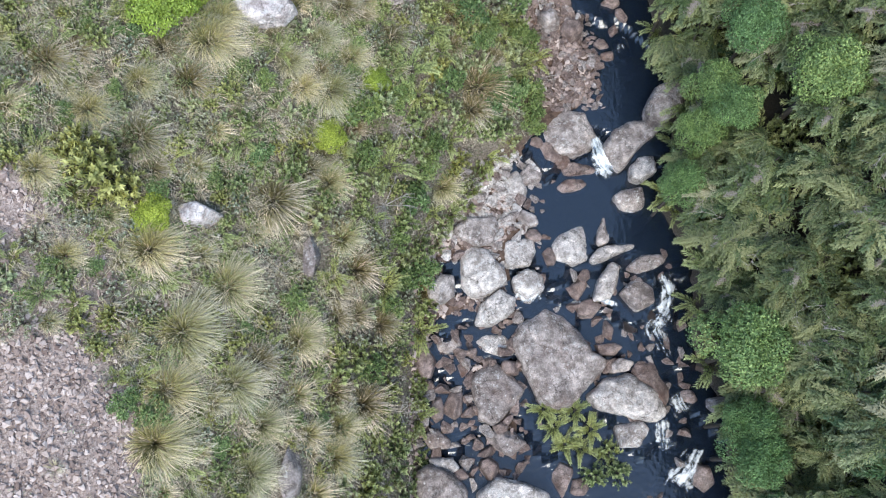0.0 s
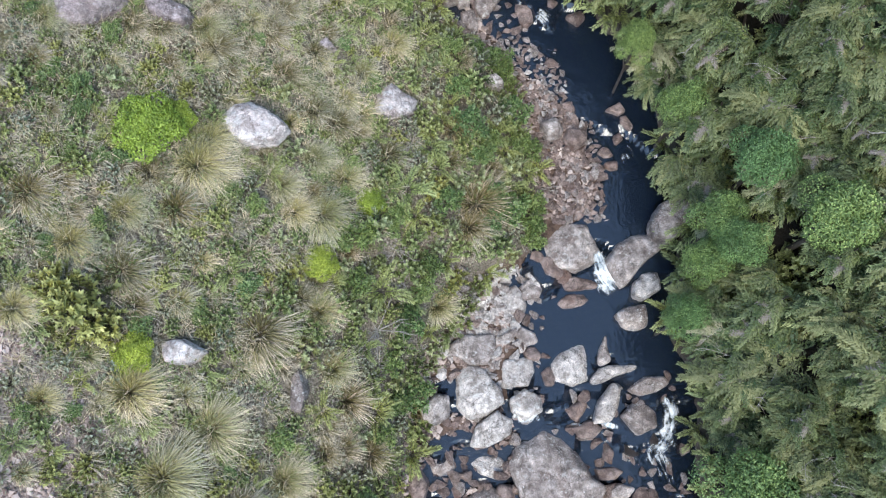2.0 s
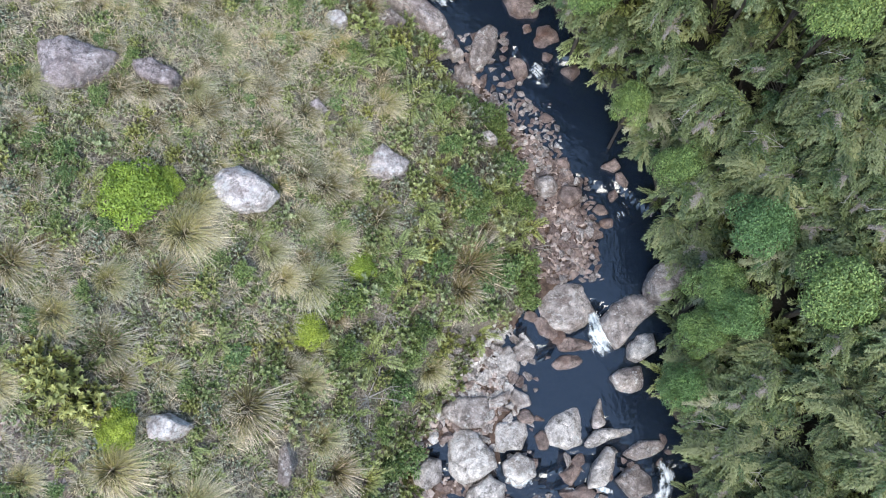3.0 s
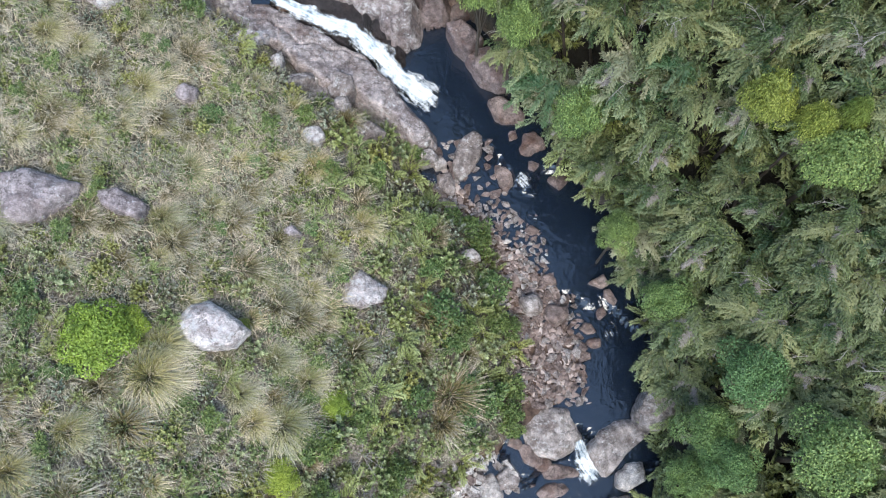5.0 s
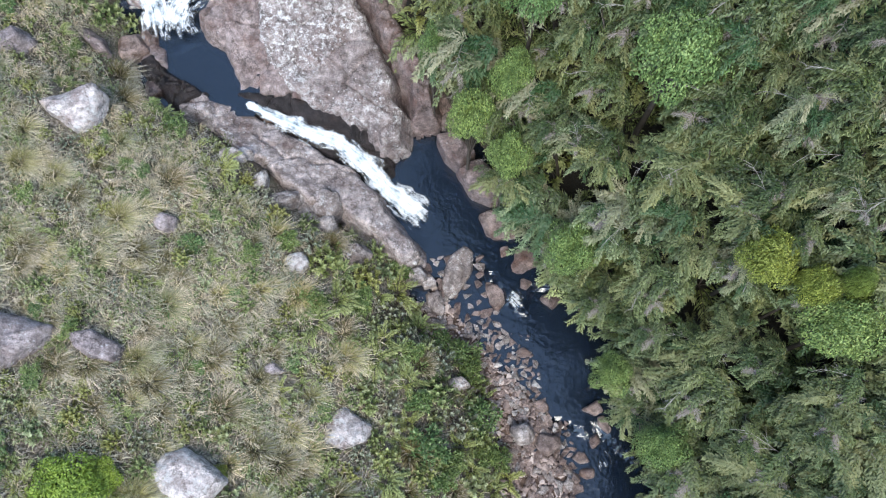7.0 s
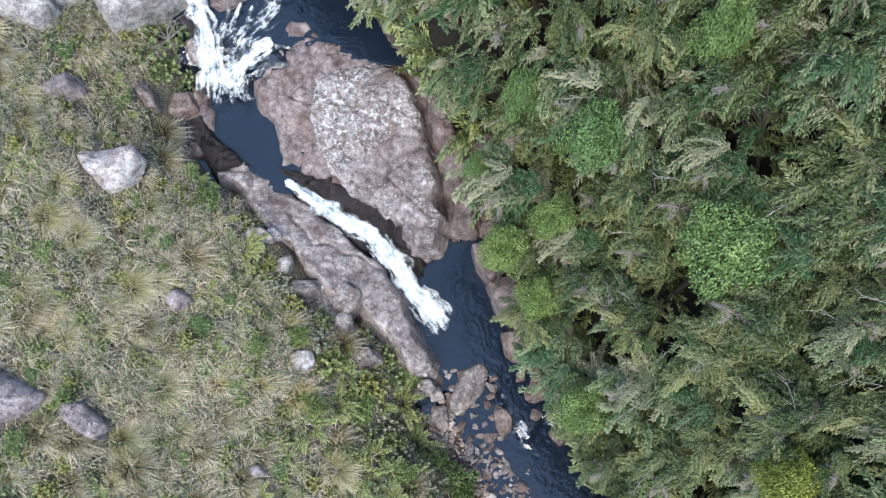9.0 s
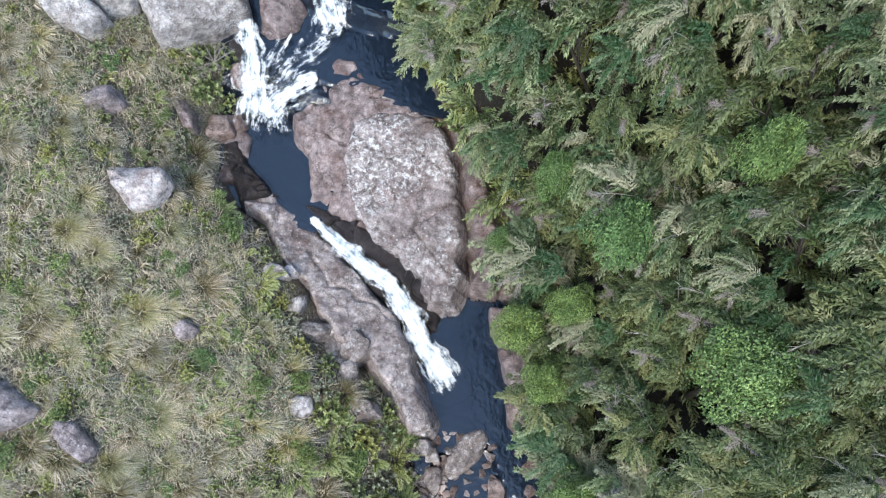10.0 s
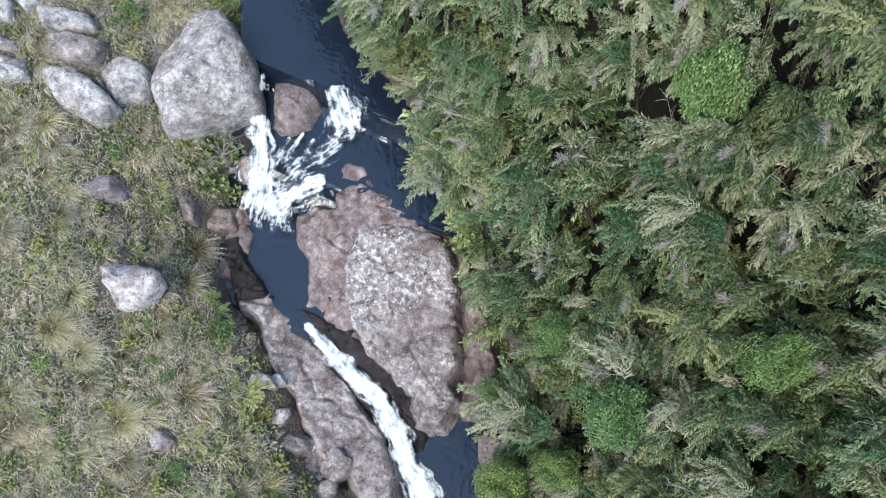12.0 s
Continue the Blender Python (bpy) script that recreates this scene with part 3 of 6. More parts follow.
white_water([(7.2, 6.1, -3.08), (7.5, 5.3, -3.35), (7.35, 4.6, -3.5), (6.95, 4.1, -3.62), (7.3, 3.4, -3.76), (7.6, 2.8, -3.86)], [.28, .46, .4, .46, .46, .36], 7, dense=.27)
white_water([(7.5, 2.2, -4.02), (7.9, 1.5, -4.1), (8.3, .9, -4.16)], [.36, .45, .36], 8, dense=.22)
white_water([(7.2, 1.4, -4.1), (7.25, .5, -4.2), (7.1, -.2, -4.28)], [.28, .4, .33], 9, dense=.22)
white_water([(8.5, .4, -4.22), (8.1, -.3, -4.3), (7.6, -.9, -4.36), (7.3, -1.4, -4.4)], [.3, .5, .65, .5], 10, dense=.26)
white_water([(5.5, 5.15, -3.4), (5.45, 4.75, -3.5)], [.4, .5], 11, dense=.5)
white_water([(4.6, 5.1, -3.4), (4.5, 4.7, -3.5)], [.4, .4], 12, dense=.4)
white_water([(3.15, 19.05, -2.1), (3.5, 18.75, -2.16), (3.95, 18.4, -2.24)], [.2, .36, .4], 13, dense=.2)
white_water([(5.95, 14.15, -2.33), (6.15, 13.8, -2.42), (6.35, 13.35, -2.46)], [.2, .34, .4], 14, dense=.16)

# ---- rocks ----
TAKEN = []
NOTE = {"grey": "grey granite boulder with pale lichen blotches", "pale": "pale grey granite boulder crusted with lichen", "white": "whitish weathered boulder in the grass",
        "red": "red-brown stream boulder with worn edges", "dark": "dark wet boulder in white water", "purple": "purplish grey boulder among grass tussocks", "ledge": "brown angular rock at the pool edge"}
COUNT = [0]


def boulder(x, y, a, b, c, turn, kind, lift=.4, edge=85, label=""):
    COUNT[0] += 1
    seed = 100 + COUNT[0]
    v, f = rock_shape(seed, 5 if max(a, b) > .85 else 4 if max(a, b) > .35 else 3, edge, .022)
    me = mesh_of("boulder", v * (a * 1.1, b * 1.1, c * 1.25), f, STONE[kind], True)
    ob = new("boulder", me)
    z = float(ground(x, y))
    if left_edge(y) < x < right_edge(y):
        z += .1
    ob.matrix_world = pose(x, y, z + lift * c, 0, 0, turn)
    TAKEN.append((x, y, .8 * max(a, b)))
    return tagged(ob, label or NOTE[kind], "boulder", "boulders of the valley")


def waves(x, y, seed, scale):
    return rough(np.stack([x.ravel(), y.ravel(), np.zeros(x.size)], 1), seed, scale).reshape(x.shape)


def edge_distance(x, y, corners):
    """How far each place lies inside the outline, negative outside."""
    best, odd = np.full(x.shape, 1e9), np.zeros(x.shape, bool)
    for (ax, ay), (bx, by) in zip(corners, corners[1:] + corners[:1]):
        k = np.clip(((x - ax) * (bx - ax) + (y - ay) * (by - ay)) / ((bx - ax) ** 2 + (by - ay) ** 2), 0, 1)
        best = np.minimum(best, np.hypot(x - ax - k * (bx - ax), y - ay - k * (by - ay)))
        if ay != by:
            odd ^= ((ay > y) != (by > y)) & (x < (bx - ax) * (y - ay) / (by - ay) + ax)
    return np.where(odd, best, -best)


def hewn(top, kind, worn, *corners, label="", foot=.9):
    """A jointed stone standing over its outline: a broken top of several planes, worn rims, steep sides. worn: 0 sharp, 1 round."""
    COUNT[0] += 1
    seed = 100 + COUNT[0]
    g = np.random.default_rng(seed)
    c = np.array(corners)
    middle = (c.min(0) + c.max(0)) / 2
    size = float(np.sqrt(np.prod(np.ptp(c, axis=0)))) / 2
    m = 144 if size > .9 else 84 if size > .4 else 52
    az = np.linspace(0, 2 * np.pi, m, endpoint=False)
    far = np.full(m, 1e9)
    for a, b in zip(c - middle, np.roll(c, -1, 0) - middle):
        e = b - a
        den = np.cos(az) * e[1] - np.sin(az) * e[0]
        den = np.where(np.abs(den) < 1e-9, 1e-9, den)
        t = (a[0] * e[1] - a[1] * e[0]) / den
        q = (a[0] * np.sin(az) - a[1] * np.cos(az)) / den
        far = np.where((t > 0) & (q > -1e-6) & (q < 1 + 1e-6), np.minimum(far, t), far)
    far = np.where(far > 1e8, size, far)
    for k in range(int(5 * worn * m / 72)):
        far = (np.roll(far, 1) + 2 * far + np.roll(far, -1)) / 4
    s = np.r_[np.linspace(.06, .8, 12 if m > 80 else 8), .87, .92, .96, .985, 1.0, 1.01, 1.02, 1.03]
    power = 9 - 6 * worn
    x, y = (f(az)[None] * far[None] * s[:, None] for f in (np.cos, np.sin))
    rim = size * (.2 + .4 * worn)
    z = -rim * (1 - (1 - np.minimum(s, 1) ** power) ** (1 / (1.6 + worn)))[:, None] + 0 * x
    fall = np.zeros_like(z)
    for k in range(5):
        a = g.uniform(0, 6.3)
        fall = np.maximum(fall, size * (g.uniform(.15, .65 if k > 1 else .25) * s[:, None] * np.cos(az - a) - g.uniform(0, .3)))
    z -= fall * (1 - .35 * worn)
    z[-3:] -= np.array((.25, .6, 1.0))[:, None] * foot
    v = np.concatenate([np.stack([x, y, z], -1).reshape(-1, 3), [(0, 0, z[0].mean())]])
    v += unit(v + (0, 0, .6 * size)) * (size * (.035 * rough(v, seed, 2.2 / size) + .02 * rough(v, seed + 4, 6 / size) + .04 * np.round(2.2 * rough(v, seed + 3, 2.6 / size)) / 2.2) + .012 * rough(v, seed + 9, 9))[:, None]
    i, j = np.meshgrid(np.arange(len(s) - 1), np.arange(m), indexing="ij")
    a, b = i * m + j, i * m + (j + 1) % m
    f = np.concatenate([np.stack([a, a + m, b + m], -1).reshape(-1, 3), np.stack([a, b + m, b], -1).reshape(-1, 3), np.stack([np.full(m, len(v) - 1), np.arange(m), (np.arange(m) + 1) % m], -1)])
    ob = new("boulder", mesh_of("boulder", v, f, STONE[kind], True))
    if not left_edge(middle[1]) - .3 < middle[0] < right_edge(middle[1]):
        top = max(top, float(ground(*middle)) + .72 * size)
    ob.location = (*middle, top)
    TAKEN.append((*middle, .85 * size))
    return tagged(ob, label or NOTE[kind], "boulder", "boulders of the valley")


def bedrock(label, kind, corners, surface, worn=.25, seed=0, cell=.06, relief=1.0):
    """Bare rock over an outline: its top follows surface(x, y), with bedding steps and open joints; the rim is worn and the sides steep."""
    c = np.array(corners)
    x, y = np.meshgrid(np.arange(c[:, 0].min() - .4, c[:, 0].max() + .4, cell), np.arange(c[:, 1].min() - .4, c[:, 1].max() + .4, cell))
    d = edge_distance(x, y, list(corners)) + .09 * waves(x, y, seed, 2.1) + .04 * waves(x, y, seed + 1, 5.5)
    lay = 1.4 * waves(x, y, seed + 2, .8) + .5 * (x - .6 * y)
    steps_ = np.floor(lay) + step(.72, 1.0, lay - np.floor(lay))
    z = surface(x, y) + relief * (.06 * waves(x, y, seed + 3, .7) + .07 * (lay - steps_) + .035 * waves(x, y, seed + 4, 3.5) + .015 * waves(x, y, seed + 5, 11))
    for k, (grain, deep) in enumerate(((.55, .16), (.9, .1), (1.5, .07))):
        z -= relief * deep * np.exp(-(waves(x, y, seed + 10 + k, grain) / (.03 + .012 * k)) ** 2)
    inner = np.clip(d / worn, 0, 1)
    z -= worn * .8 * (1 - np.sqrt(1 - (1 - inner) ** 2)) + 3.6 * np.maximum(-d, 0)
    keep = d > -.38
    h, w = x.shape
    i, j = np.meshgrid(np.arange(h - 1), np.arange(w - 1), indexing="ij")
    ok = keep[:-1, :-1] & keep[1:, :-1] & keep[:-1, 1:] & keep[1:, 1:]
    a = (i * w + j)[ok]
    used, f = np.unique(np.stack([a, a + 1, a + w + 1, a + w], -1), return_inverse=True)
    v = np.stack([x, y, z], -1).reshape(-1, 3)[used]
    for q in corners[::2]:
        TAKEN.append((*(.75 * np.array(q) + .25 * c.mean(0)), .5))
    TAKEN.append((*c.mean(0), 1.2))
    return tagged(new("bedrock_slab", mesh_of("bedrock_slab", v, f.reshape(-1, 4), STONE[kind], True)), label, "rock slab", "bedrock beside the falls")


hewn(-3.1, "grey", 0.25, (2.51, 4.20), (2.24, 3.65), (2.66, 2.73), (3.09, 1.83), (3.63, 1.50), (4.23, 1.65), (4.64, 2.10), (5.25, 2.73), (5.35, 3.15), (4.88, 3.28), (4.46, 4.20), (4.02, 4.86), (3.37, 5.09), label="huge angular grey granite boulder in the stream", foot=1.4)
hewn(-3.5, "grey", 0.5, (0.99, 1.95), (1.20, 1.14), (1.75, 0.96), (2.21, 1.50), (2.69, 2.13), (2.15, 2.87), (1.60, 3.14), (0.89, 2.59))
hewn(-3.6, "pale", 0.4, (1.23, 3.43), (1.98, 3.19), (2.32, 3.47), (2.08, 3.96), (1.24, 4.00), (0.77, 3.81))
hewn(-3.6, "grey", 0.8, (-0.19, 3.40), (0.11, 3.19), (0.45, 3.28), (0.60, 3.58), (0.53, 3.96), (0.21, 4.13), (-0.11, 4.04), (-0.26, 3.75))
hewn(-3.35, "pale", 0.4, (5.03, 1.54), (5.92, 1.31), (6.91, 1.08), (7.38, 1.40), (6.97, 2.12), (6.18, 2.72), (5.35, 2.52), (4.73, 1.94))
hewn(-3.55, "red", 0.4, (6.23, 2.69), (6.75, 2.14), (7.30, 1.55), (7.52, 2.14), (6.99, 3.06), (6.34, 3.09))
hewn(-3.75, "pale", 0.6, (5.77, 0.29), (6.42, 0.34), (6.78, 0.88), (6.55, 1.15), (5.63, 1.02))
hewn(-3.5, "grey", 0.4, (5.57, 2.68), (6.13, 2.77), (6.33, 3.05), (5.87, 3.20), (5.40, 2.96))
hewn(-2.75, "pale", 0.3, (3.74, 6.30), (4.29, 6.15), (4.86, 6.40), (5.10, 6.88), (4.68, 7.62), (3.77, 7.17), (3.57, 6.79))
hewn(-2.75, "grey", 0.3, (5.14, 7.31), (5.08, 6.88), (5.31, 6.84), (5.54, 6.98), (5.39, 7.89))
hewn(-2.8, "pale", 0.4, (5.04, 6.20), (5.71, 6.51), (6.51, 6.74), (6.48, 6.95), (5.73, 6.91), (5.16, 6.76), (4.83, 6.36))
hewn(-2.7, "pale", 0.35, (2.01, 6.48), (2.15, 6.10), (2.89, 6.14), (3.09, 6.58), (3.01, 7.06), (2.07, 6.96))
hewn(-2.75, "pale", 0.4, (2.36, 5.36), (2.78, 5.08), (3.34, 5.36), (3.26, 5.83), (2.80, 6.11), (2.29, 5.74))
hewn(-2.4, "grey", 0.35, (0.39, 7.13), (1.03, 6.75), (1.59, 6.79), (1.87, 7.37), (1.79, 7.79), (0.86, 7.75), (0.30, 7.37))
hewn(-2.5, "pale", 0.4, (0.57, 5.49), (1.02, 5.03), (1.57, 5.21), (2.12, 5.59), (2.04, 5.96), (1.41, 6.68), (0.85, 6.82), (0.57, 6.34))
hewn(-2.6, "pale", 0.6, (-0.48, 5.05), (-0.07, 4.86), (0.38, 5.14), (0.39, 5.80), (-0.07, 5.89), (-0.53, 5.42))
hewn(-2.75, "pale", 0.4, (1.57, 4.21), (2.31, 4.65), (2.41, 5.08), (1.86, 5.39), (1.21, 4.89), (1.02, 4.24))
hewn(-2.85, "pale", 0.3, (5.56, 5.09), (5.77, 5.57), (5.85, 6.14), (5.62, 6.33), (5.16, 5.76), (4.95, 5.00))
hewn(-2.9, "grey", 0.5, (6.38, 4.67), (6.98, 4.92), (6.97, 5.39), (6.54, 5.92), (5.82, 5.29))
hewn(-2.75, "grey", 0.5, (6.41, 5.87), (6.97, 6.02), (7.40, 6.30), (7.19, 6.54), (6.54, 6.50), (6.05, 6.11))
hewn(-2.2, "grey", 0.4, (3.42, 10.25), (3.79, 9.95), (4.44, 9.81), (5.02, 10.15), (5.28, 10.55), (4.88, 11.41), (4.12, 11.51), (3.54, 11.26), (3.30, 10.75))
hewn(-2.2, "grey", 0.6, (5.65, 9.55), (6.18, 9.02), (6.36, 9.85), (7.02, 10.45), (7.72, 11.02), (7.16, 11.26), (6.20, 11.10), (5.71, 10.75), (5.36, 10.15))
hewn(-1.1, "grey", 0.8, (6.86, 10.79), (7.31, 10.69), (7.95, 11.18), (8.03, 11.78), (7.68, 12.08), (7.02, 11.88), (6.75, 11.28))
hewn(-2.3, "pale", 0.6, (6.26, 9.05), (6.58, 8.93), (7.16, 9.29), (7.10, 9.89), (6.53, 9.79), (6.29, 9.49))
hewn(-2.5, "grey", 0.6, (5.92, 8.07), (6.38, 7.94), (6.76, 8.17), (6.71, 8.86), (6.14, 8.76), (5.66, 8.47))
hewn(-2.75, "red", 0.6, (4.12, 9.24), (5.08, 9.29), (5.32, 9.49), (5.00, 9.71), (4.14, 9.75), (3.98, 9.49))
hewn(-2.75, "red", 0.6, (4.00, 8.64), (4.67, 8.74), (5.03, 9.00), (4.79, 9.21), (4.12, 9.14), (3.82, 8.84))
hewn(-2.6, "pale", 0.4, (2.28, 8.40), (2.79, 8.50), (2.85, 8.79), (2.49, 9.43), (2.11, 9.29), (2.15, 8.50))
hewn(-2.65, "grey", 0.4, (2.83, 7.40), (3.20, 7.53), (3.12, 7.83), (2.65, 8.02), (2.46, 7.73))
hewn(-3.5, "grey", 0.6, (-0.78, -1.65), (0.68, -1.65), (0.82, -1.05), (0.29, -0.45), (-0.52, -0.22), (-0.88, -0.45))
hewn(-3.6, "pale", 0.5, (1.18, -1.78), (3.59, -1.74), (3.43, -1.14), (2.63, -0.80), (1.73, -0.62), (1.09, -1.14))
hewn(-3.8, "grey", 0.5, (1.67, 0.26), (2.21, 0.02), (2.77, 0.43), (2.32, 0.79), (1.77, 0.97), (1.30, 0.79))
hewn(-3.75, "grey", 0.5, (-0.44, 0.26), (0.20, 0.26), (0.26, 0.52), (-0.17, 0.92), (-0.71, 0.70))
hewn(-3.8, "pale", 0.5, (-0.26, -0.36), (0.29, -0.54), (0.56, -0.36), (0.29, -0.01), (-0.53, -0.05))
hewn(-3.0, "red", 0.5, (3.09, 5.41), (3.38, 5.60), (3.75, 5.69), (3.76, 6.08), (3.30, 6.17), (3.00, 5.69), (2.82, 5.79))
hewn(-1.85, "grey", 0.3, (1.14, 18.86), (1.42, 18.77), (1.68, 19.12), (2.04, 19.73), (2.08, 20.41), (1.74, 20.58), (1.29, 20.20), (1.04, 19.33))
hewn(-1.95, "red", 0.4, (3.23, 19.64), (3.69, 19.52), (4.24, 19.92), (4.15, 20.20), (3.79, 20.58), (3.42, 20.48), (3.14, 19.89))
hewn(-1.7, "red", 0.4, (2.49, 20.86), (2.75, 20.75), (3.39, 20.84), (3.52, 21.04), (3.21, 21.46), (2.65, 21.75), (2.19, 21.54))
hewn(-2.0, "red", 0.4, (2.94, 20.15), (3.25, 20.29), (3.20, 20.68), (2.92, 20.48))
hewn(-2.1, "red", 0.4, (2.61, 18.68), (2.88, 18.40), (3.12, 18.69), (3.10, 19.07), (2.88, 19.35), (2.46, 19.28))
hewn(-1.9, "grey", 0.4, (0.60, 18.48), (1.07, 18.18), (1.19, 18.41), (1.04, 19.06), (0.56, 18.91))
hewn(-2.1, "red", 0.3, (5.47, 15.38), (5.95, 15.2), (6.2, 15.35), (6.0, 15.69))
hewn(-2.15, "red", 0.4, (5.99, 14.95), (6.33, 14.65), (6.42, 14.79), (6.2, 15.25), (6.0, 15.18))
hewn(-2.1, "red", 0.6, (4.05, 15.36), (4.41, 15.18), (4.50, 15.44), (4.29, 15.70), (4.02, 15.57))
hewn(-1.6, "grey", 0.4, (0.51, 19.02), (0.90, 19.20), (0.67, 19.53), (0.33, 19.39))
hewn(-1.3, "pale", 0.4, (-0.07, 19.78), (0.22, 19.68), (0.38, 19.91), (0.11, 20.20), (-0.19, 20.04))
hewn(-1.2, "ledge", 0.16, (1.95, 22.16), (2.59, 21.89), (3.28, 22.04), (3.08, 22.72), (2.21, 23.39), (1.44, 23.03), label="brown angular rock wedged beside the falls")
hewn(-1.0, "ledge", 0.16, (1.06, 23.41), (1.59, 22.95), (2.05, 23.55), (1.26, 24.21), (0.75, 24.04), label="brown angular rock wedged beside the falls")
hewn(2.1, "pale", 0.22, (-12.47, 28.79), (-11.21, 27.63), (-10.52, 28.36), (-9.30, 29.76), (-10.34, 31.07), (-11.85, 32.11), (-12.99, 31.80), (-13.24, 29.81), label="huge pale angular granite boulder above the falls", foot=1.6)
hewn(2.9, "pale", 0.4, (-13.84, 26.82), (-12.82, 26.84), (-12.58, 27.65), (-14.31, 28.05), (-15.19, 27.59))
hewn(2.6, "pale", 0.4, (-12.80, 27.78), (-12.16, 28.32), (-12.62, 29.14), (-13.43, 29.07), (-13.93, 28.31))
hewn(2.9, "grey", 0.4, (-14.89, 27.88), (-13.63, 28.37), (-13.63, 28.99), (-14.66, 28.89), (-15.34, 28.40))
hewn(3.0, "pale", 0.4, (-15.27, 28.53), (-14.09, 29.23), (-14.46, 29.58), (-15.93, 29.07))
hewn(3.2, "pale", 0.4, (-16.70, 28.01), (-16.04, 28.28), (-16.32, 28.78), (-17.12, 28.62))
hewn(3.3, "pale", 0.5, (-15.46, 26.61), (-14.84, 27.05), (-15.21, 27.54), (-16.05, 27.22))
hewn(3.2, "grey", 0.5, (-16.21, 27.31), (-15.52, 27.60), (-15.68, 27.83), (-16.52, 27.75))
hewn(3.0, "pale", 0.5, (-16.50, 28.95), (-15.86, 28.72), (-15.67, 29.34), (-16.04, 29.53), (-16.78, 29.35))
hewn(1.6, "white", 0.16, (-10.29, 22.97), (-9.56, 22.48), (-9.01, 22.82), (-8.81, 23.64), (-9.15, 23.89), (-9.86, 23.81), (-10.96, 23.48), foot=.4)
hewn(1.4, "ledge", 0.16, (-8.99, 29.81), (-8.27, 29.55), (-7.81, 30.05), (-7.77, 30.72), (-8.23, 31.39), (-9.11, 31.08), (-9.50, 30.79), label="brown angular rock wedged beside the falls")
hewn(0.95, "ledge", 0.16, (-8.97, 29.55), (-8.59, 29.41), (-8.08, 29.76), (-8.12, 30.03), (-9.17, 30.02), label="brown angular rock wedged beside the falls")
hewn(1.6, "ledge", 0.22, (-6.92, 31.53), (-6.15, 31.36), (-6.12, 31.69), (-7.23, 32.50), (-7.50, 32.26), label="brown angular rock wedged beside the falls")
hewn(0.3, "ledge", 0.16, (-9.94, 25.77), (-9.61, 25.84), (-9.87, 26.35), (-10.41, 26.73), (-10.69, 26.50), label="brown angular rock wedged beside the falls")
hewn(-0.5, "pale", 0.4, (-3.69, 21.12), (-3.33, 21.43), (-2.95, 21.98), (-3.12, 22.12), (-3.75, 21.69), (-3.97, 21.21))
hewn(-0.4, "grey", 0.35, (-2.94, 21.02), (-2.45, 20.89), (-2.10, 21.28), (-2.25, 21.75), (-2.80, 21.89), (-3.04, 21.28))
hewn(0.5, "white", 0.28, (-3.40, 18.86), (-3.02, 18.88), (-2.80, 19.20), (-3.02, 19.52), (-3.41, 19.42), (-3.58, 19.08), foot=.4)
hewn(0.0, "white", 0.22, (-5.23, 22.47), (-4.90, 22.82), (-5.23, 22.98), (-5.66, 22.64), foot=.4)
hewn(1.55, "white", 0.22, (-6.14, 12.69), (-5.53, 12.37), (-4.71, 12.49), (-4.34, 12.95), (-4.62, 13.18), (-5.52, 13.80), (-6.09, 13.68), (-6.40, 13.14), foot=.4)
hewn(0.4, "white", 0.16, (-1.57, 13.85), (-0.86, 14.15), (-0.74, 14.53), (-1.55, 15.04), (-2.03, 14.83), (-2.14, 14.04), foot=.4)
hewn(2.4, "purple", 0.22, (-10.91, 15.42), (-10.02, 15.55), (-9.20, 16.24), (-8.96, 16.73), (-10.24, 16.99), (-11.14, 16.84), foot=.4)
hewn(1.9, "purple", 0.28, (-8.51, 16.24), (-8.05, 15.93), (-7.42, 15.86), (-7.32, 16.32), (-8.07, 16.69), (-8.72, 16.61), foot=.4)


def slab_top(x, y):
    """The great slab falls away downstream from a level head."""
    z = -.13 - .07 * (x + 1.5) + .5 * (y - 26.35)
    return np.maximum(.8 - .5 * np.log1p(np.exp((.8 - z) / .2)) * .4, np.maximum(-1.32, -.34 + .3 * (y - 25.2)))


bedrock("huge sloping granite slab with white lichen above the falls", "slab", ((-5.1, 27.75), (-4.3, 28.25), (-3.37, 28.75), (-2.35, 28.47), (-1.63, 27.55), (-1.32, 26.84), (-.85, 26.02), (-.73, 25.21), (-.3, 24.5), (-.45, 23.82), (-.95, 23.55), (-1.46, 24.18), (-2.37, 24.48), (-3.26, 24.75), (-3.8, 25.1), (-4.55, 25.7), (-5.0, 26.6)), lambda x, y: slab_top(x, y) + .1, .3, 3)
bedrock("broken purple-brown wet ledge at the head of the slab", "ledge", ((-6.27, 29.52), (-5.78, 29.64), (-5.08, 29.06), (-4.15, 29.21), (-3.2, 28.75), (-3.6, 27.8), (-4.4, 27.2), (-4.3, 26.2), (-3.4, 25.0), (-4.06, 24.9), (-4.9, 25.05), (-5.62, 25.15), (-5.83, 25.84), (-6.19, 26.55), (-6.77, 26.98), (-6.96, 27.4), (-6.63, 27.97), (-5.95, 28.16), (-6.45, 28.5), (-6.5, 29.1)), lambda x, y: slab_top(x, y) - .08, .22, 23, relief=1.5)
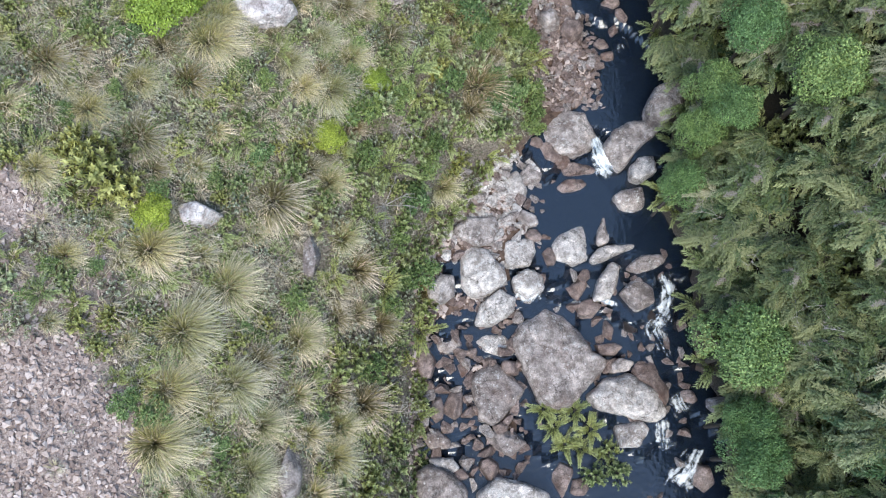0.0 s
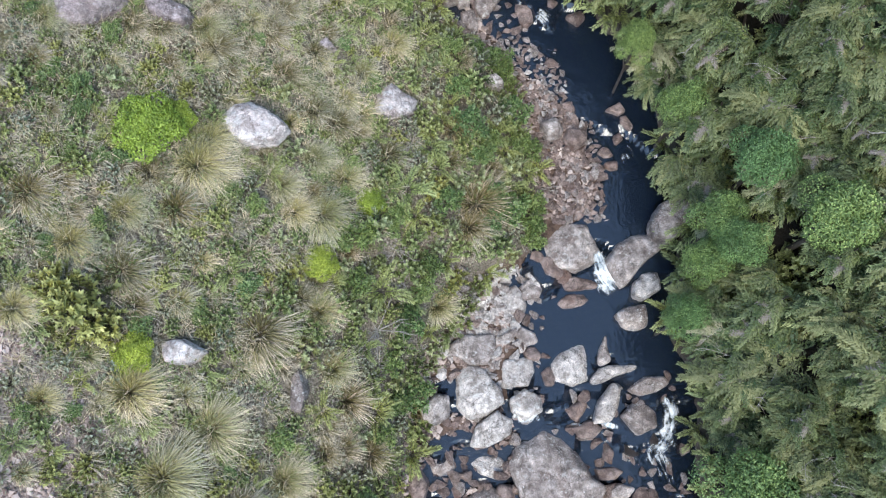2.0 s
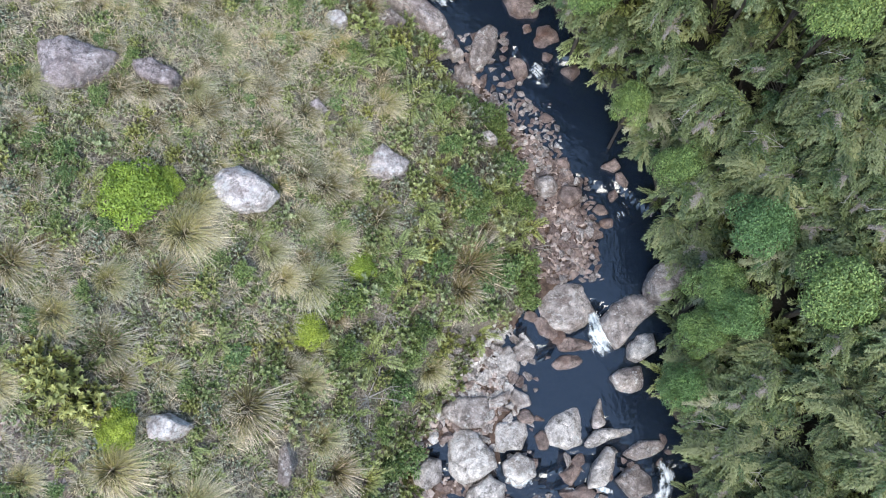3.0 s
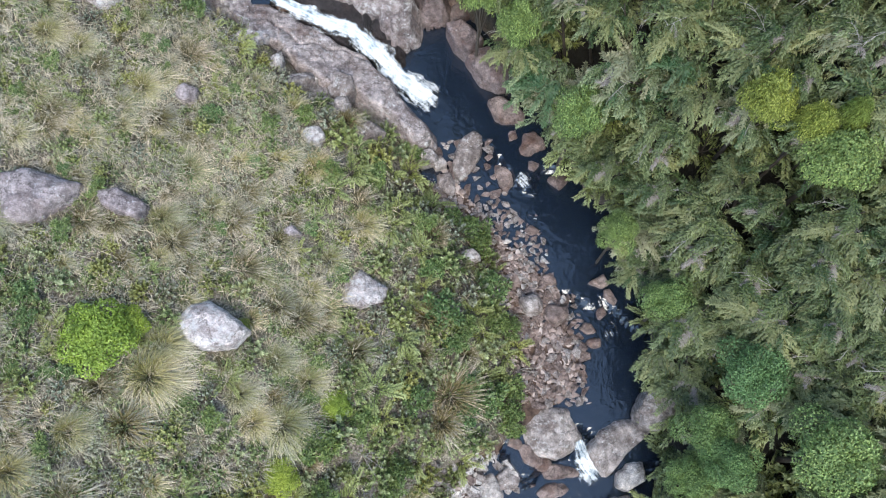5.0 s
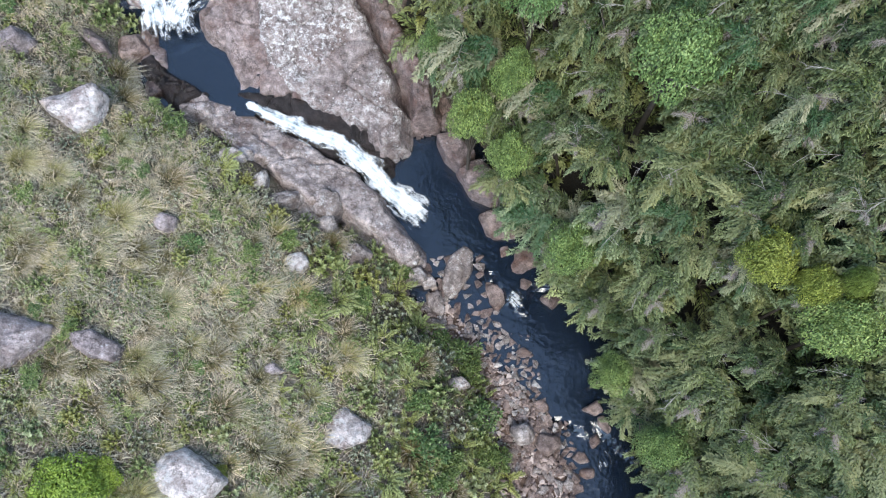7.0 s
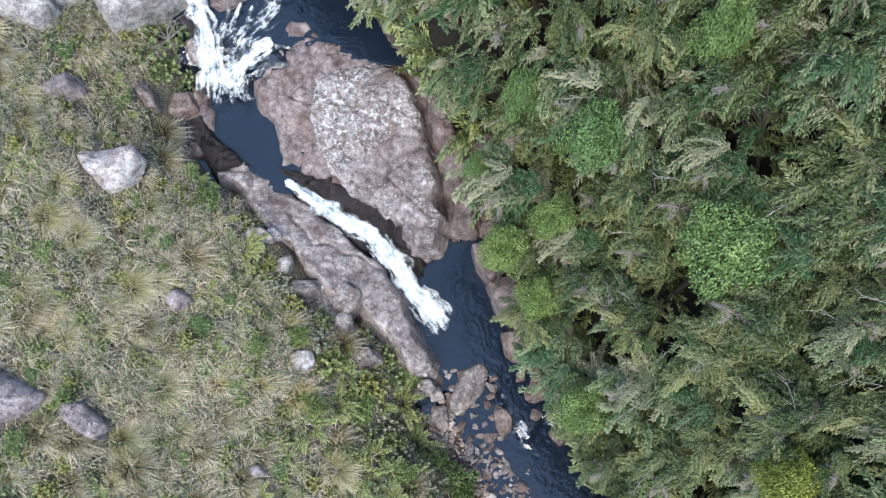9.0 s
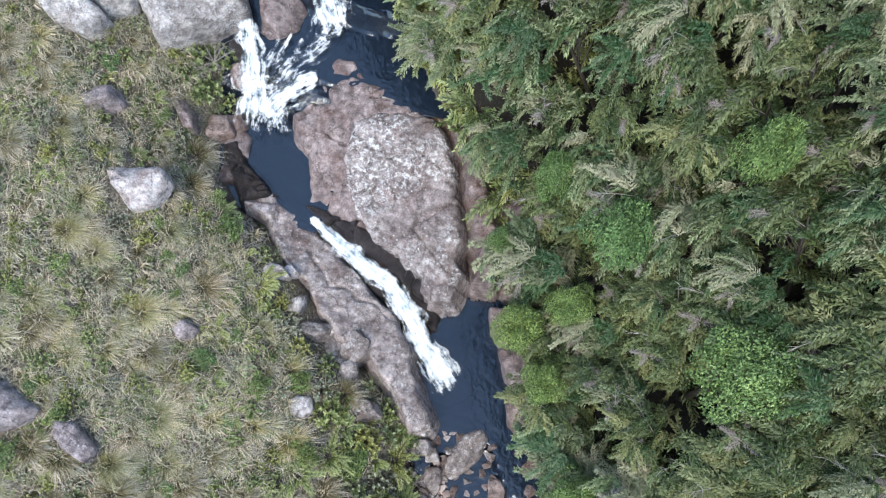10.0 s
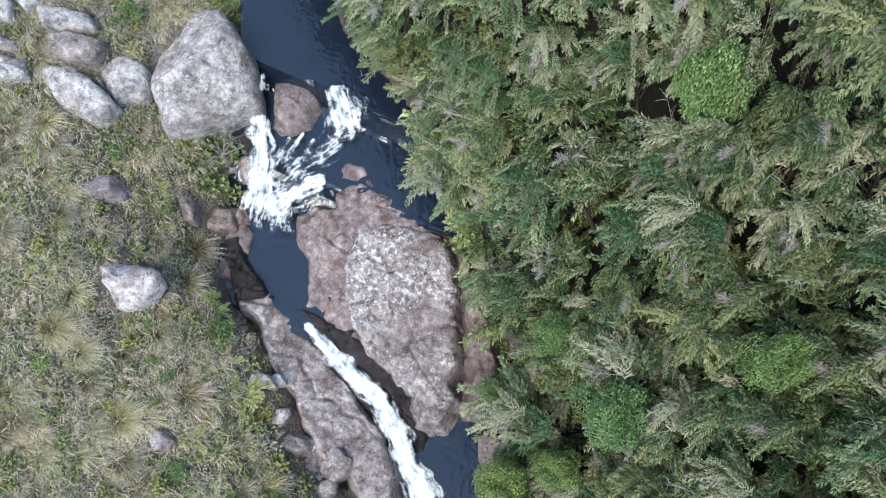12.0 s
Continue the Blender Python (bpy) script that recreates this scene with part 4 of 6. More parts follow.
bedrock("bare pinkish-grey granite shelf beside the white chute", "shelf", ((-7.35, 24.35), (-6.82, 24.99), (-6.05, 24.65), (-5.17, 24.38), (-4.48, 24.12), (-3.7, 23.72), (-3.07, 23.3), (-2.2, 22.95), (-1.55, 22.36), (-1.0, 21.7), (-.42, 20.91), (.17, 20.37), (.28, 19.98), (-.21, 19.7), (-.73, 20.36), (-1.61, 21.0), (-2.13, 21.29), (-2.92, 21.42), (-3.59, 21.82), (-4.51, 22.48), (-5.2, 22.89), (-5.84, 23.35), (-6.44, 24.05)), lambda x, y: np.maximum(-.9 - .33 * (x + 2.33) - .35 * (y - 22.4), -1.4), .14, 41, .05, .75)
bedrock("dark wet rock flank above the chute", "dark", ((-5.68, 25.0), (-4.86, 25.1), (-4.01, 25.1), (-3.2, 24.95), (-2.32, 24.65), (-1.4, 24.3), (-.88, 23.75), (-.51, 22.92), (-.78, 22.65), (-1.3, 23.25), (-1.8, 23.68), (-2.5, 23.95), (-3.35, 24.2), (-4.22, 24.45), (-5.1, 24.66)), lambda x, y: -.98 + .6 * (y - 24.2) - .09 * (x + 3), .15, 57, .05, 1.2)
bedrock("dark wet bed of the rock chute", "dark", ((-5.3, 24.75), (-4.2, 24.55), (-3.2, 24.3), (-2.3, 24.0), (-1.5, 23.55), (-.7, 22.8), (-.2, 22.1), (-.9, 21.7), (-1.6, 22.3), (-2.3, 23.0), (-3.3, 23.5), (-4.4, 24.0), (-5.3, 24.3)), lambda x, y: np.interp(x, (-5.4, -3.3, -1.7, -.4), (-.85, -1.15, -1.55, -2.2)), .15, 63, .06, 1.0)
bedrock("brown jointed ledge across the mossy cleft", "ledge", ((-1.99, 28.65), (-1.1, 27.9), (-.3, 26.96), (.45, 25.75), (.62, 24.7), (.05, 24.6), (-.1, 25.4), (-.5, 26.2), (-1.2, 27.5)), lambda x, y: slab_top(x, y) - .1, .15, 71, .05, 2.0)
bedrock("low brown wet ledge along the pool", "dark", ((-8.8, 25.8), (-8.5, 26.2), (-8.05, 25.7), (-7.2, 25.15), (-6.7, 24.95), (-7.44, 24.3), (-8.05, 24.9)), lambda x, y: -.18 - .1 * (x + 7.5), .1, 79, .05, 2.4)

boulder(-0.56, 3.00, 0.30, 0.47, 0.44, 0, "red")
boulder(5.46, 3.51, 0.48, 0.22, 0.38, 0, "red")
boulder(8.13, 1.95, 0.35, 0.25, 0.40, 0, "red")
boulder(9.03, 1.67, 0.35, 0.35, 0.46, 0, "grey")
boulder(8.46, -0.64, 0.35, 0.50, 0.46, 0, "red")
boulder(3.85, -0.64, 0.34, 0.48, 0.46, 0, "red")
boulder(1.54, -0.37, 0.34, 0.38, 0.45, 0, "red")
boulder(0.39, 1.67, 0.29, 0.43, 0.42, 0, "red")
boulder(-0.22, 1.49, 0.24, 0.43, 0.40, 0, "red")
boulder(4.39, 5.46, 0.33, 0.38, 0.45, 0, "red")
boulder(4.81, 4.82, 0.38, 0.29, 0.43, 0, "red")
boulder(3.15, 10.29, 0.26, 0.19, 0.37, 0, "red")
boulder(3.03, 7.16, 0.28, 0.24, 0.39, 0, "red")
boulder(6.95, 4.52, 0.15, 0.34, 0.34, 0, "dark")
boulder(6.24, 4.24, 0.29, 0.24, 0.40, 0, "dark")
boulder(5.48, 4.10, 0.19, 0.29, 0.37, 0, "red")
boulder(3.52, 6.43, 0.24, 0.28, 0.39, 0, "red")
boulder(-6.68, 6.38, 0.51, 0.32, 0.44, 0, "white", lift=.2)
boulder(-3.78, 5.57, 0.20, 0.65, 0.37, 0, "grey")
boulder(-4.13, -0.51, 0.25, 0.71, 0.40, 0, "grey")
boulder(2.23, 2.86, 0.24, 0.24, 0.40, 0, "red")
boulder(0.57, -0.55, 0.29, 0.19, 0.37, 0, "red")
boulder(4.44, -0.95, 0.29, 0.34, 0.43, 0, "red")
boulder(1.66, 16.00, 0.33, 0.19, 0.37, 1, "grey")
boulder(3.65, 14.60, 0.29, 0.29, 0.43, 1, "grey")
boulder(4.36, 14.33, 0.34, 0.29, 0.43, 1, "red")
boulder(5.71, 13.46, 0.29, 0.19, 0.37, 1, "red")
boulder(5.49, 13.94, 0.24, 0.19, 0.37, 1, "red")
boulder(5.93, 14.45, 0.19, 0.19, 0.37, 1, "red")
boulder(3.73, 17.10, 0.25, 0.15, 0.34, 1, "red")
boulder(0.25, 19.40, 0.32, 0.28, 0.42, 2, "grey")
boulder(3.76, 19.35, 0.23, 0.23, 0.39, 2, "red")
boulder(4.63, 18.84, 0.28, 0.28, 0.42, 2, "red")
boulder(-6.80, 19.93, 0.34, 0.30, 0.43, 2, "purple", lift=.15)
boulder(-3.56, 15.97, 0.24, 0.16, 0.35, 2, "purple", lift=.15)
boulder(-11.95, 25.38, 0.55, 0.34, 0.46, 26, "purple", lift=.15)
boulder(-9.24, 26.41, 0.48, 0.44, 0.52, 26, "red")
for x, y, a, b, kind in ((.55, 26.3, .4, .6, "ledge"), (.95, 25.5, .45, .5, "red"), (.05, 27.3, .5, .45, "ledge"), (-.75, 28.2, .45, .4, "red"), (1.15, 24.9, .4, .35, "ledge"), (.7, 27.0, .35, .5, "red"), (-8.5, 26.2, .35, .6, "ledge"), (-8.9, 27.4, .35, .6, "dark"), (-8.35, 25.2, .5, .4, "ledge"), (-8.75, 26.8, .3, .35, "red"), (-9.15, 28.2, .45, .55, "ledge"), (-9.4, 28.9, .35, .4, "dark")):
    boulder(x, y, a, b, .5, 30, kind, label="brown angular rock wedged beside the falls")

for x, y, a, b, turn, kind in ((-3.95, 21.4, .5, .27, 15, "grey"), (-3.1, 21.2, .62, .5, 40, "grey"), (-5.5, 22.6, .36, .22, 0, "white"), (-1.6, 19.7, .4, .3, 20, "grey"), (-4.6, 21.9, .3, .22, 70, "pale"), (-2.5, 20.6, .4, .26, 80, "grey")):
    boulder(x, y, a, b, .3, turn, kind, label="grey angular rock lying beside the bedrock shelf")

for x, y, a, b, kind in ((3.15, 9.75, .5, .4, "pale"), (3.65, 9.95, .42, .34, "red"), (2.95, 9.3, .35, .42, "grey"), (3.95, 9.7, .3, .24, "red")):
    boulder(x, y, a, b, .5, 40 * x, kind, label="rock at the edge of the pool below the spill")

# ---- cobbles and gravel ----
rng = np.random.default_rng(7)


def worn_chip(seed):
    """An angular cobble with its corners cut, about 50 triangles."""
    g = np.random.default_rng(seed)
    bm = bmesh.new()
    corner = unit(g.normal(size=(9, 3)) * (1, 1, .8)) * g.uniform(.85, 1.15, (9, 1))
    for k in range(9):
        for q in range(3):
            bm.verts.new(corner[k] * .93 + g.normal(0, .1, 3))
    hull = bmesh.ops.convex_hull(bm, input=bm.verts)
    bmesh.ops.delete(bm, geom=[e for e in hull["geom_interior"] if isinstance(e, bmesh.types.BMVert)], context="VERTS")
    bm.verts.index_update()
    v, f = np.array([q.co[:] for q in bm.verts]), np.array([[q.index for q in t.verts] for t in bm.faces if len(t.verts) == 3])
    bm.free()
    return v, f


COBBLE = [worn_chip(300 + k) for k in range(10)]
COBBLE_MESH = {(k, c): mesh_of("cobble", COBBLE[k][0], COBBLE[k][1], STONE[c], False) for k in range(10) for c in ("red", "grey", "pale")}
SMALL = {"red": [], "grey": [], "pale": []}
spots = [(x, y, r) for x, y, r in TAKEN]


def free(x, y, r, share=.6):
    return all(math.hypot(x - a, y - b) > share * (r + q) for a, b, q in spots)


def cobbles(count, inside, low, high, kinds, label):
    made = tries = 0
    while made < count and tries < count * 30:
        tries += 1
        x, y = inside()
        r = rng.uniform(low, high) * rng.uniform(.7, 1)
        if not free(x, y, r):
            continue
        spots.append((x, y, r))
        shape, kind = int(rng.integers(10)), str(rng.choice(kinds))
        z = float(ground(x, y)) + (.38 if low_water(y) - ground(x, y) > .1 else .05)
        m = pose(x, y, z, *rng.uniform(-15, 15, 2), rng.uniform(0, 360)) @ Matrix.Diagonal((r * rng.uniform(1, 1.35), r * rng.uniform(.75, 1), r * rng.uniform(.6, .95), 1))
        made += 1
        if r < .165:
            m = np.array(m)
            SMALL[kind].append((COBBLE[shape][0] @ m[:3, :3].T + m[:3, 3], COBBLE[shape][1]))
            continue
        ob = new("cobble", COBBLE_MESH[shape, kind])
        ob.matrix_world = m
        tagged(ob, label, "stone", "stones of the stream bed")


def bar(y0, y1, x_of, spread):
    def inside():
        y = rng.uniform(y0, y1)
        return x_of(y) + rng.uniform(-spread, spread), y
    return inside


cobbles(210, bar(11.5, 15, lambda y: 4.3 + .1 * (13 - y), 1.05), .13, .25, ("red", "red", "red", "grey"), "rounded red-brown cobble on the gravel bar")
cobbles(190, bar(14.6, 17.8, lambda y: 3.2 - .25 * (y - 16), 1.1), .09, .19, ("grey", "red", "pale", "red"), "angular red-grey cobble on the gravel bar")
cobbles(95, bar(-2, 5, lambda y: .9, 1.8), .13, .36, ("red", "red", "grey"), "brown stone in shallow water")
cobbles(80, bar(5, 9.8, lambda y: 1.5 + .15 * (y - 5), 1.6), .1, .34, ("grey", "pale", "red"), "pale stone among the stream boulders")
cobbles(26, bar(-1.5, 5.5, lambda y: 7.3, 1.0), .12, .34, ("red", "red", "grey"), "wet brown stone beside the cascade")
cobbles(50, bar(2.2, 6.6, lambda y: 5.5, 2.0), .13, .36, ("red", "grey", "red"), "wet brown stone between the boulders")
cobbles(55, bar(17, 20.2, lambda y: 1.9 - .35 * (y - 18), 1.2), .12, .3, ("red", "grey"), "red-brown stone at the foot of the pool")

for kind, note in (("red", "red-brown"), ("grey", "grey"), ("pale", "pale")):
    if SMALL[kind]:
        tagged(new("small_cobbles", mesh_of("small_cobbles", *joined(SMALL[kind]), STONE[kind], False)), "small " + note + " cobbles along the stream bed", "cobbles", kind="stuff")


def chip(seed):
    """An angular stone chip of about unit size."""
    g = np.random.default_rng(seed)
    bm = bmesh.new()
    for q in unit(g.normal(size=(9, 3))) * g.uniform(.8, 1.1, (9, 1)):
        bm.verts.new(q)
    hull = bmesh.ops.convex_hull(bm, input=bm.verts)
    bmesh.ops.delete(bm, geom=[e for e in hull["geom_interior"] if isinstance(e, bmesh.types.BMVert)], context="VERTS")
    bm.verts.index_update()
    v, f = np.array([q.co[:] for q in bm.verts]), np.array([[q.index for q in t.verts] for t in bm.faces if len(t.verts) == 3])
    bm.free()
    return v, f


def stones(name, label, count, inside, low, high, mat, category="gravel"):
    """Loose stones beyond counting, in one mesh."""
    shapes = [chip(500 + k) for k in range(16)]
    out = []
    for k in range(count):
        x, y = inside()
        r = low + (high - low) * rng.random() ** 2.2
        v, f = shapes[k % 16]
        w = rng.uniform(0, 6.3)
        c, s = math.cos(w), math.sin(w)
        v = v * (r, r * rng.uniform(.6, .95), r * .6)
        v = np.stack([c * v[:, 0] - s * v[:, 1] + x, s * v[:, 0] + c * v[:, 1] + y, v[:, 2] + float(ground(x, y)) + r * .25 + max(0, min(.3, low_water(y) - float(ground(x, y)) - .1)) * (name == "shallows_stones")], 1)
        out.append((v, f))
    v, f = joined(out)
    return tagged(new(name, mesh_of(name, v, f, mat, False)), label, category, kind="stuff")


def on_scree():
    while True:
        x, y = rng.uniform(-15, -6.5), rng.uniform(-3, 8)
        if scree(x, y) > rng.random():
            return x, y


def gravel_stone():
    """Scree stones, each its own pinkish brown."""
    m, nt, p = material("scree_stone")
    geo = nt.nodes.new("ShaderNodeNewGeometry")
    c = ramp(nt, geo.outputs["Random Per Island"], [(0.0, (0.15, 0.103, 0.09)), (0.5, (0.37, 0.283, 0.25)), (1.0, (0.58, 0.48, 0.44))]).outputs[0]
    c = mix(nt, 0.6, c, ramp(nt, noise_of(nt, 22, 5, 0.7, geo.outputs["Position"]).outputs["Fac"], [(0.3, (0.5, 0.5, 0.5)), (0.7, (1.2, 1.2, 1.2))]).outputs[0], "MULTIPLY")
    nt.links.new(c, p.inputs["Base Color"])
    p.inputs["Roughness"].default_value = 0.9
    return m


SCREE = gravel_stone()
stones("scree", "loose pinkish-brown angular stones on bare soil", 7500, on_scree, .03, .13, SCREE, "scree")


def on_bed():
    while True:
        y = rng.uniform(-3, 20)
        x = rng.uniform(left_edge(y) - .3, min(left_edge(y) + 2.2, right_edge(y)))
        if not (5.5 < y < 10 and x > 3) and not (9 < y < 11.6):
            return x, y


stones("stream_gravel", "brown pebbles and gravel along the stream edge", 4200, on_bed, .05, .17, SCREE)


def in_shallows():
    y = rng.uniform(-2.5, 5.2)
    return rng.uniform(left_edge(y), 2.9 + .4 * math.sin(2 * y)), y


def among_boulders():
    y = rng.uniform(5, 10)
    return rng.uniform(left_edge(y) - .2, np.interp(y, SHORE_Y, SHORE_X) + .1), y


stones("shallows_stones", "dark brown stones standing in the shallow stream", 300, in_shallows, .1, .3, STONE["red"], "stones")
stones("pale_rubble", "pale angular rubble among the stream boulders", 420, among_boulders, .07, .26, STONE["pale"], "rubble")


# ---- plants ----
def tussock_meshes(seed, fine=1.0, live=None, dry=None):
    g = np.random.default_rng(seed)
    out = []
    for name, n, mat, reach, droop, up in (("green_tuft", int(420 * fine), live or LIVE, .74, .45, .66), ("dry_skirt", int(500 * fine), dry or DRY, .92, .85, .48)):
        az = g.uniform(0, 6.28, n)
        r0 = g.uniform(0, .16, n) ** .8
        L = reach * g.uniform(.25, 1.1, n)
        hgt = up * g.uniform(.4, 1.1, n)
        t = np.array([0, .5, 1.0])
        out_d = np.stack([np.cos(az), np.sin(az)], 1)
        bend = g.normal(0, .26, n)
        rad = r0[:, None] + L[:, None] * t ** 1.15
        zz = hgt[:, None] * (1.9 * t - (1.0 + droop) * t ** 2.2) + .03
        tang = bend[:, None] * t ** 2
        px = out_d[:, :1] * rad - out_d[:, 1:] * tang + .2 * t ** 2
        py = out_d[:, 1:] * rad + out_d[:, :1] * tang - .12 * t ** 2
        c = np.stack([px, py, np.maximum(zz, .01)], -1)
        wd = .0068 * np.array([1, .95, 0]) / math.sqrt(fine)
        tilt = g.normal(0, .5, n)
        side = np.stack([-out_d[:, 1] * np.cos(tilt), out_d[:, 0] * np.cos(tilt), np.sin(tilt)], 1)
        v = np.concatenate([c[:, :2] - side[:, None] * wd[None, :2, None], c[:, :2] + side[:, None] * wd[None, :2, None], c[:, 2:]], 1)
        base = np.arange(n)[:, None] * 5
        f = np.concatenate([base + (0, 2, 3), base + (0, 3, 1), base + (1, 3, 4)])
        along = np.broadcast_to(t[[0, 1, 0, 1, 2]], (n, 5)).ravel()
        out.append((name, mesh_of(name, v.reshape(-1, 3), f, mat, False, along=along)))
    return out


def spine(g, start, az, length, rise, droop, n=6):
    t = np.linspace(0, 1, n)
    curl = g.normal(0, .18)
    a = az + curl * t
    step_ = length / (n - 1)
    x = start[0] + np.cumsum(np.r_[0, np.cos(a[1:]) * step_])
    y = start[1] + np.cumsum(np.r_[0, np.sin(a[1:]) * step_])
    z = start[2] + length * (rise * t - droop * t ** 2)
    return np.stack([x, y, z], 1)


def along_spine(p, t):
    k = np.linspace(0, 1, len(p))
    return np.stack([np.interp(t, k, p[:, q]) for q in range(3)], 1)


def spray(g, p, length, leaf, gap, twig, slim=.3, loose=.0):
    """Narrow leaflets on twigs to both sides of a spine; returns verts, quads and how far out each lies."""
    n = max(int(length / gap), 4)
    t = np.linspace(.12, 1, n)
    c = along_spine(p, t)
    fwd = unit(np.gradient(c, axis=0))
    at, al, no, out = [], [], [], []
    for sgn in (1, -1):
        side = unit(np.cross(fwd, (0, 0, 1))) * sgn
        tw = unit(side + fwd * g.uniform(.6, 1.2, (n, 1)) + (0, 0, 1) * g.normal(-.1, .2, (n, 1)))
        tl = twig * (1.05 - .75 * t) * g.uniform(.6, 1.2, n)
        for q in (.08, .36, .64, .92):
            at.append(c + tw * (tl * q)[:, None] + g.normal(0, 1, (n, 3)) * loose)
            al.append(tw + g.normal(0, .22, (n, 3)) + fwd * .4 + (0, 0, -.15))
            no.append(np.array((0, 0, 1.0)) + g.normal(0, .4, (n, 3)))
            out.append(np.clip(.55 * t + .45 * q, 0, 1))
    at, al, no = np.concatenate(at), np.concatenate(al), np.concatenate(no)
    m = len(at)
    v, f = leaves(at, al, no, leaf * g.uniform(.7, 1.3, m), leaf * slim * g.uniform(.7, 1.2, m))
    return v, f, np.repeat(np.concatenate(out), 3)


def grown(sprays):
    v, q = joined([s[:2] for s in sprays])
    return v, q, np.concatenate([s[2] for s in sprays])


def feathery_tree(seed, mat):
    """A tree about 1 wide: trunk, boughs that end in tufts of drooping sprays, some of them withered; the tufts lean to +x."""
    g = np.random.default_rng(seed)
    trunk = np.stack([np.linspace(0, .25, 6) * g.normal(), np.linspace(0, .25, 6) * g.normal(), np.linspace(-.4, 2.9, 6)], 1)
    wood, green, tones, dead = [tube(trunk, np.linspace(.085, .02, 6), 6)], [], [], []
    n = 16
    for k in range(n):
        f = math.sqrt((k + .3) / n)
        a = k * 2.4 + g.normal(0, .5)
        mid = np.array((.8 * f * math.cos(a) + .12, .8 * f * math.sin(a), 3.1 - .8 * f * g.uniform(.4, 1.5) + g.uniform(-.45, .25)))
        base = along_spine(trunk, np.array([.9 - .45 * f]))[0]
        wood.append(tube(np.array([base, (base + mid) / 2 + (0, 0, .06), mid]), (.022, .014, .006), 3))
        tone = g.uniform(.1, .9) if g.random() < .75 else float(g.choice((0, 1)))
        head = g.normal(0, .65)
        for q in range(int(g.integers(3, 6))):
            length = g.uniform(.55, 1.1) * (1.1 - .25 * f)
            p = spine(g, mid + g.normal(0, .05, 3) - (.25 * math.cos(head), .25 * math.sin(head), 0), head + g.normal(0, .55), length, g.uniform(.25, .6), g.uniform(.4, .9))
            s = spray(g, p, length, .085, .06, .15 * g.uniform(.6, 1.2), .46, .012)
            green.append(s)
            tones.append(np.full(len(s[2]), np.clip(tone + g.normal(0, .12), 0, 1)))
        if k == 3 and seed % 3 != 2:
            for q in range(6):
                length = g.uniform(.2, .5)
                p = spine(g, mid + (.1, 0, .1), g.normal(0, 1.2), length, g.uniform(.2, .7), .5)
                dead.append(spray(g, p, length, .07, .035, .1, .17)[:2])
                tv, tf = tube(p, np.linspace(.008, .003, 6), 3)
                dead.append((tv, np.concatenate([tf[:, [0, 1, 2]], tf[:, [0, 2, 3]]])))
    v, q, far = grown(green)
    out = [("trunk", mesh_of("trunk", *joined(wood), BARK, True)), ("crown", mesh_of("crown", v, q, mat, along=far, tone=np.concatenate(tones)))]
    if dead:
        out.append(("withered_bough", mesh_of("withered_bough", *joined(dead), WITHERED)))
    az = g.uniform(-1.5, 1.5)
    p = spine(g, along_spine(trunk, np.array([.9]))[0], az, g.uniform(.8, 1.3), .75, .35)
    bare = [tube(p, np.linspace(.01, .004, 6), 3)]
    for s in range(6):
        o = along_spine(p, np.array([g.uniform(.4, 1)]))[0]
        bare.append(tube(spine(g, o, az + g.normal(0, .9), g.uniform(.15, .4), .25, .3, 4), np.linspace(.008, .003, 4), 3))
    out.append(("dead_bough", mesh_of("dead_bough", *joined(bare), DEADWOOD, True)))
    return out


def leaf_ball(g, middle, size, count, leaf, squash=.8, low=-.25):
    """Leaves over a lumpy clump, facing out."""
    d = unit(g.normal(size=(count * 2, 3)))
    d = d[d[:, 2] > low][:count]
    r = g.uniform(.8, 1.05, len(d)) * (1 + .12 * rough(d, int(g.integers(9999)), 4))
    at = middle + d * (r * size)[:, None] * (1, 1, squash)
    no = d + (0, 0, .3) + g.normal(0, .4, (len(d), 3))
    al = np.cross(no, g.normal(size=(len(d), 3))) + d * .35
    return leaves(at, al, no, 1.15 * leaf * g.uniform(.7, 1.3, len(d)), leaf * .95)


def round_tree(seed, mat, lobes=12, leaf=.038, count=1050):
    """A dense dome of several clumps on a short forked trunk, crown radius 1, about 2.4 high."""
    g = np.random.default_rng(seed)
    top = 2.0
    trunk = np.array([(0, 0, -1.2), (.05, .02, .2), (.02, .05, 1.2), (0, 0, 1.75)])
    wood, green = [tube(trunk, (.1, .08, .06, .04), 6)], []
    for k in range(lobes):
        a, r = k * 2.4 + g.normal(0, .2), .66 * math.sqrt(k / lobes) * g.uniform(.8, 1.15)
        mid = np.array((r * math.cos(a), r * math.sin(a), top - .6 * r ** 2 + g.uniform(-.15, .1)))
        size = g.uniform(.32, .46)
        green.append(leaf_ball(g, mid, size, count, leaf, .75))
        wood.append(tube(np.array([(0, 0, .9), mid * (.5, .5, .8), mid]), (.035, .025, .01), 4))
    v, q = joined(green)
    wv, wq = joined(wood)
    return [("trunk", mesh_of("trunk", wv, wq, BARK, True)), ("crown", mesh_of("crown", v, q, mat))]


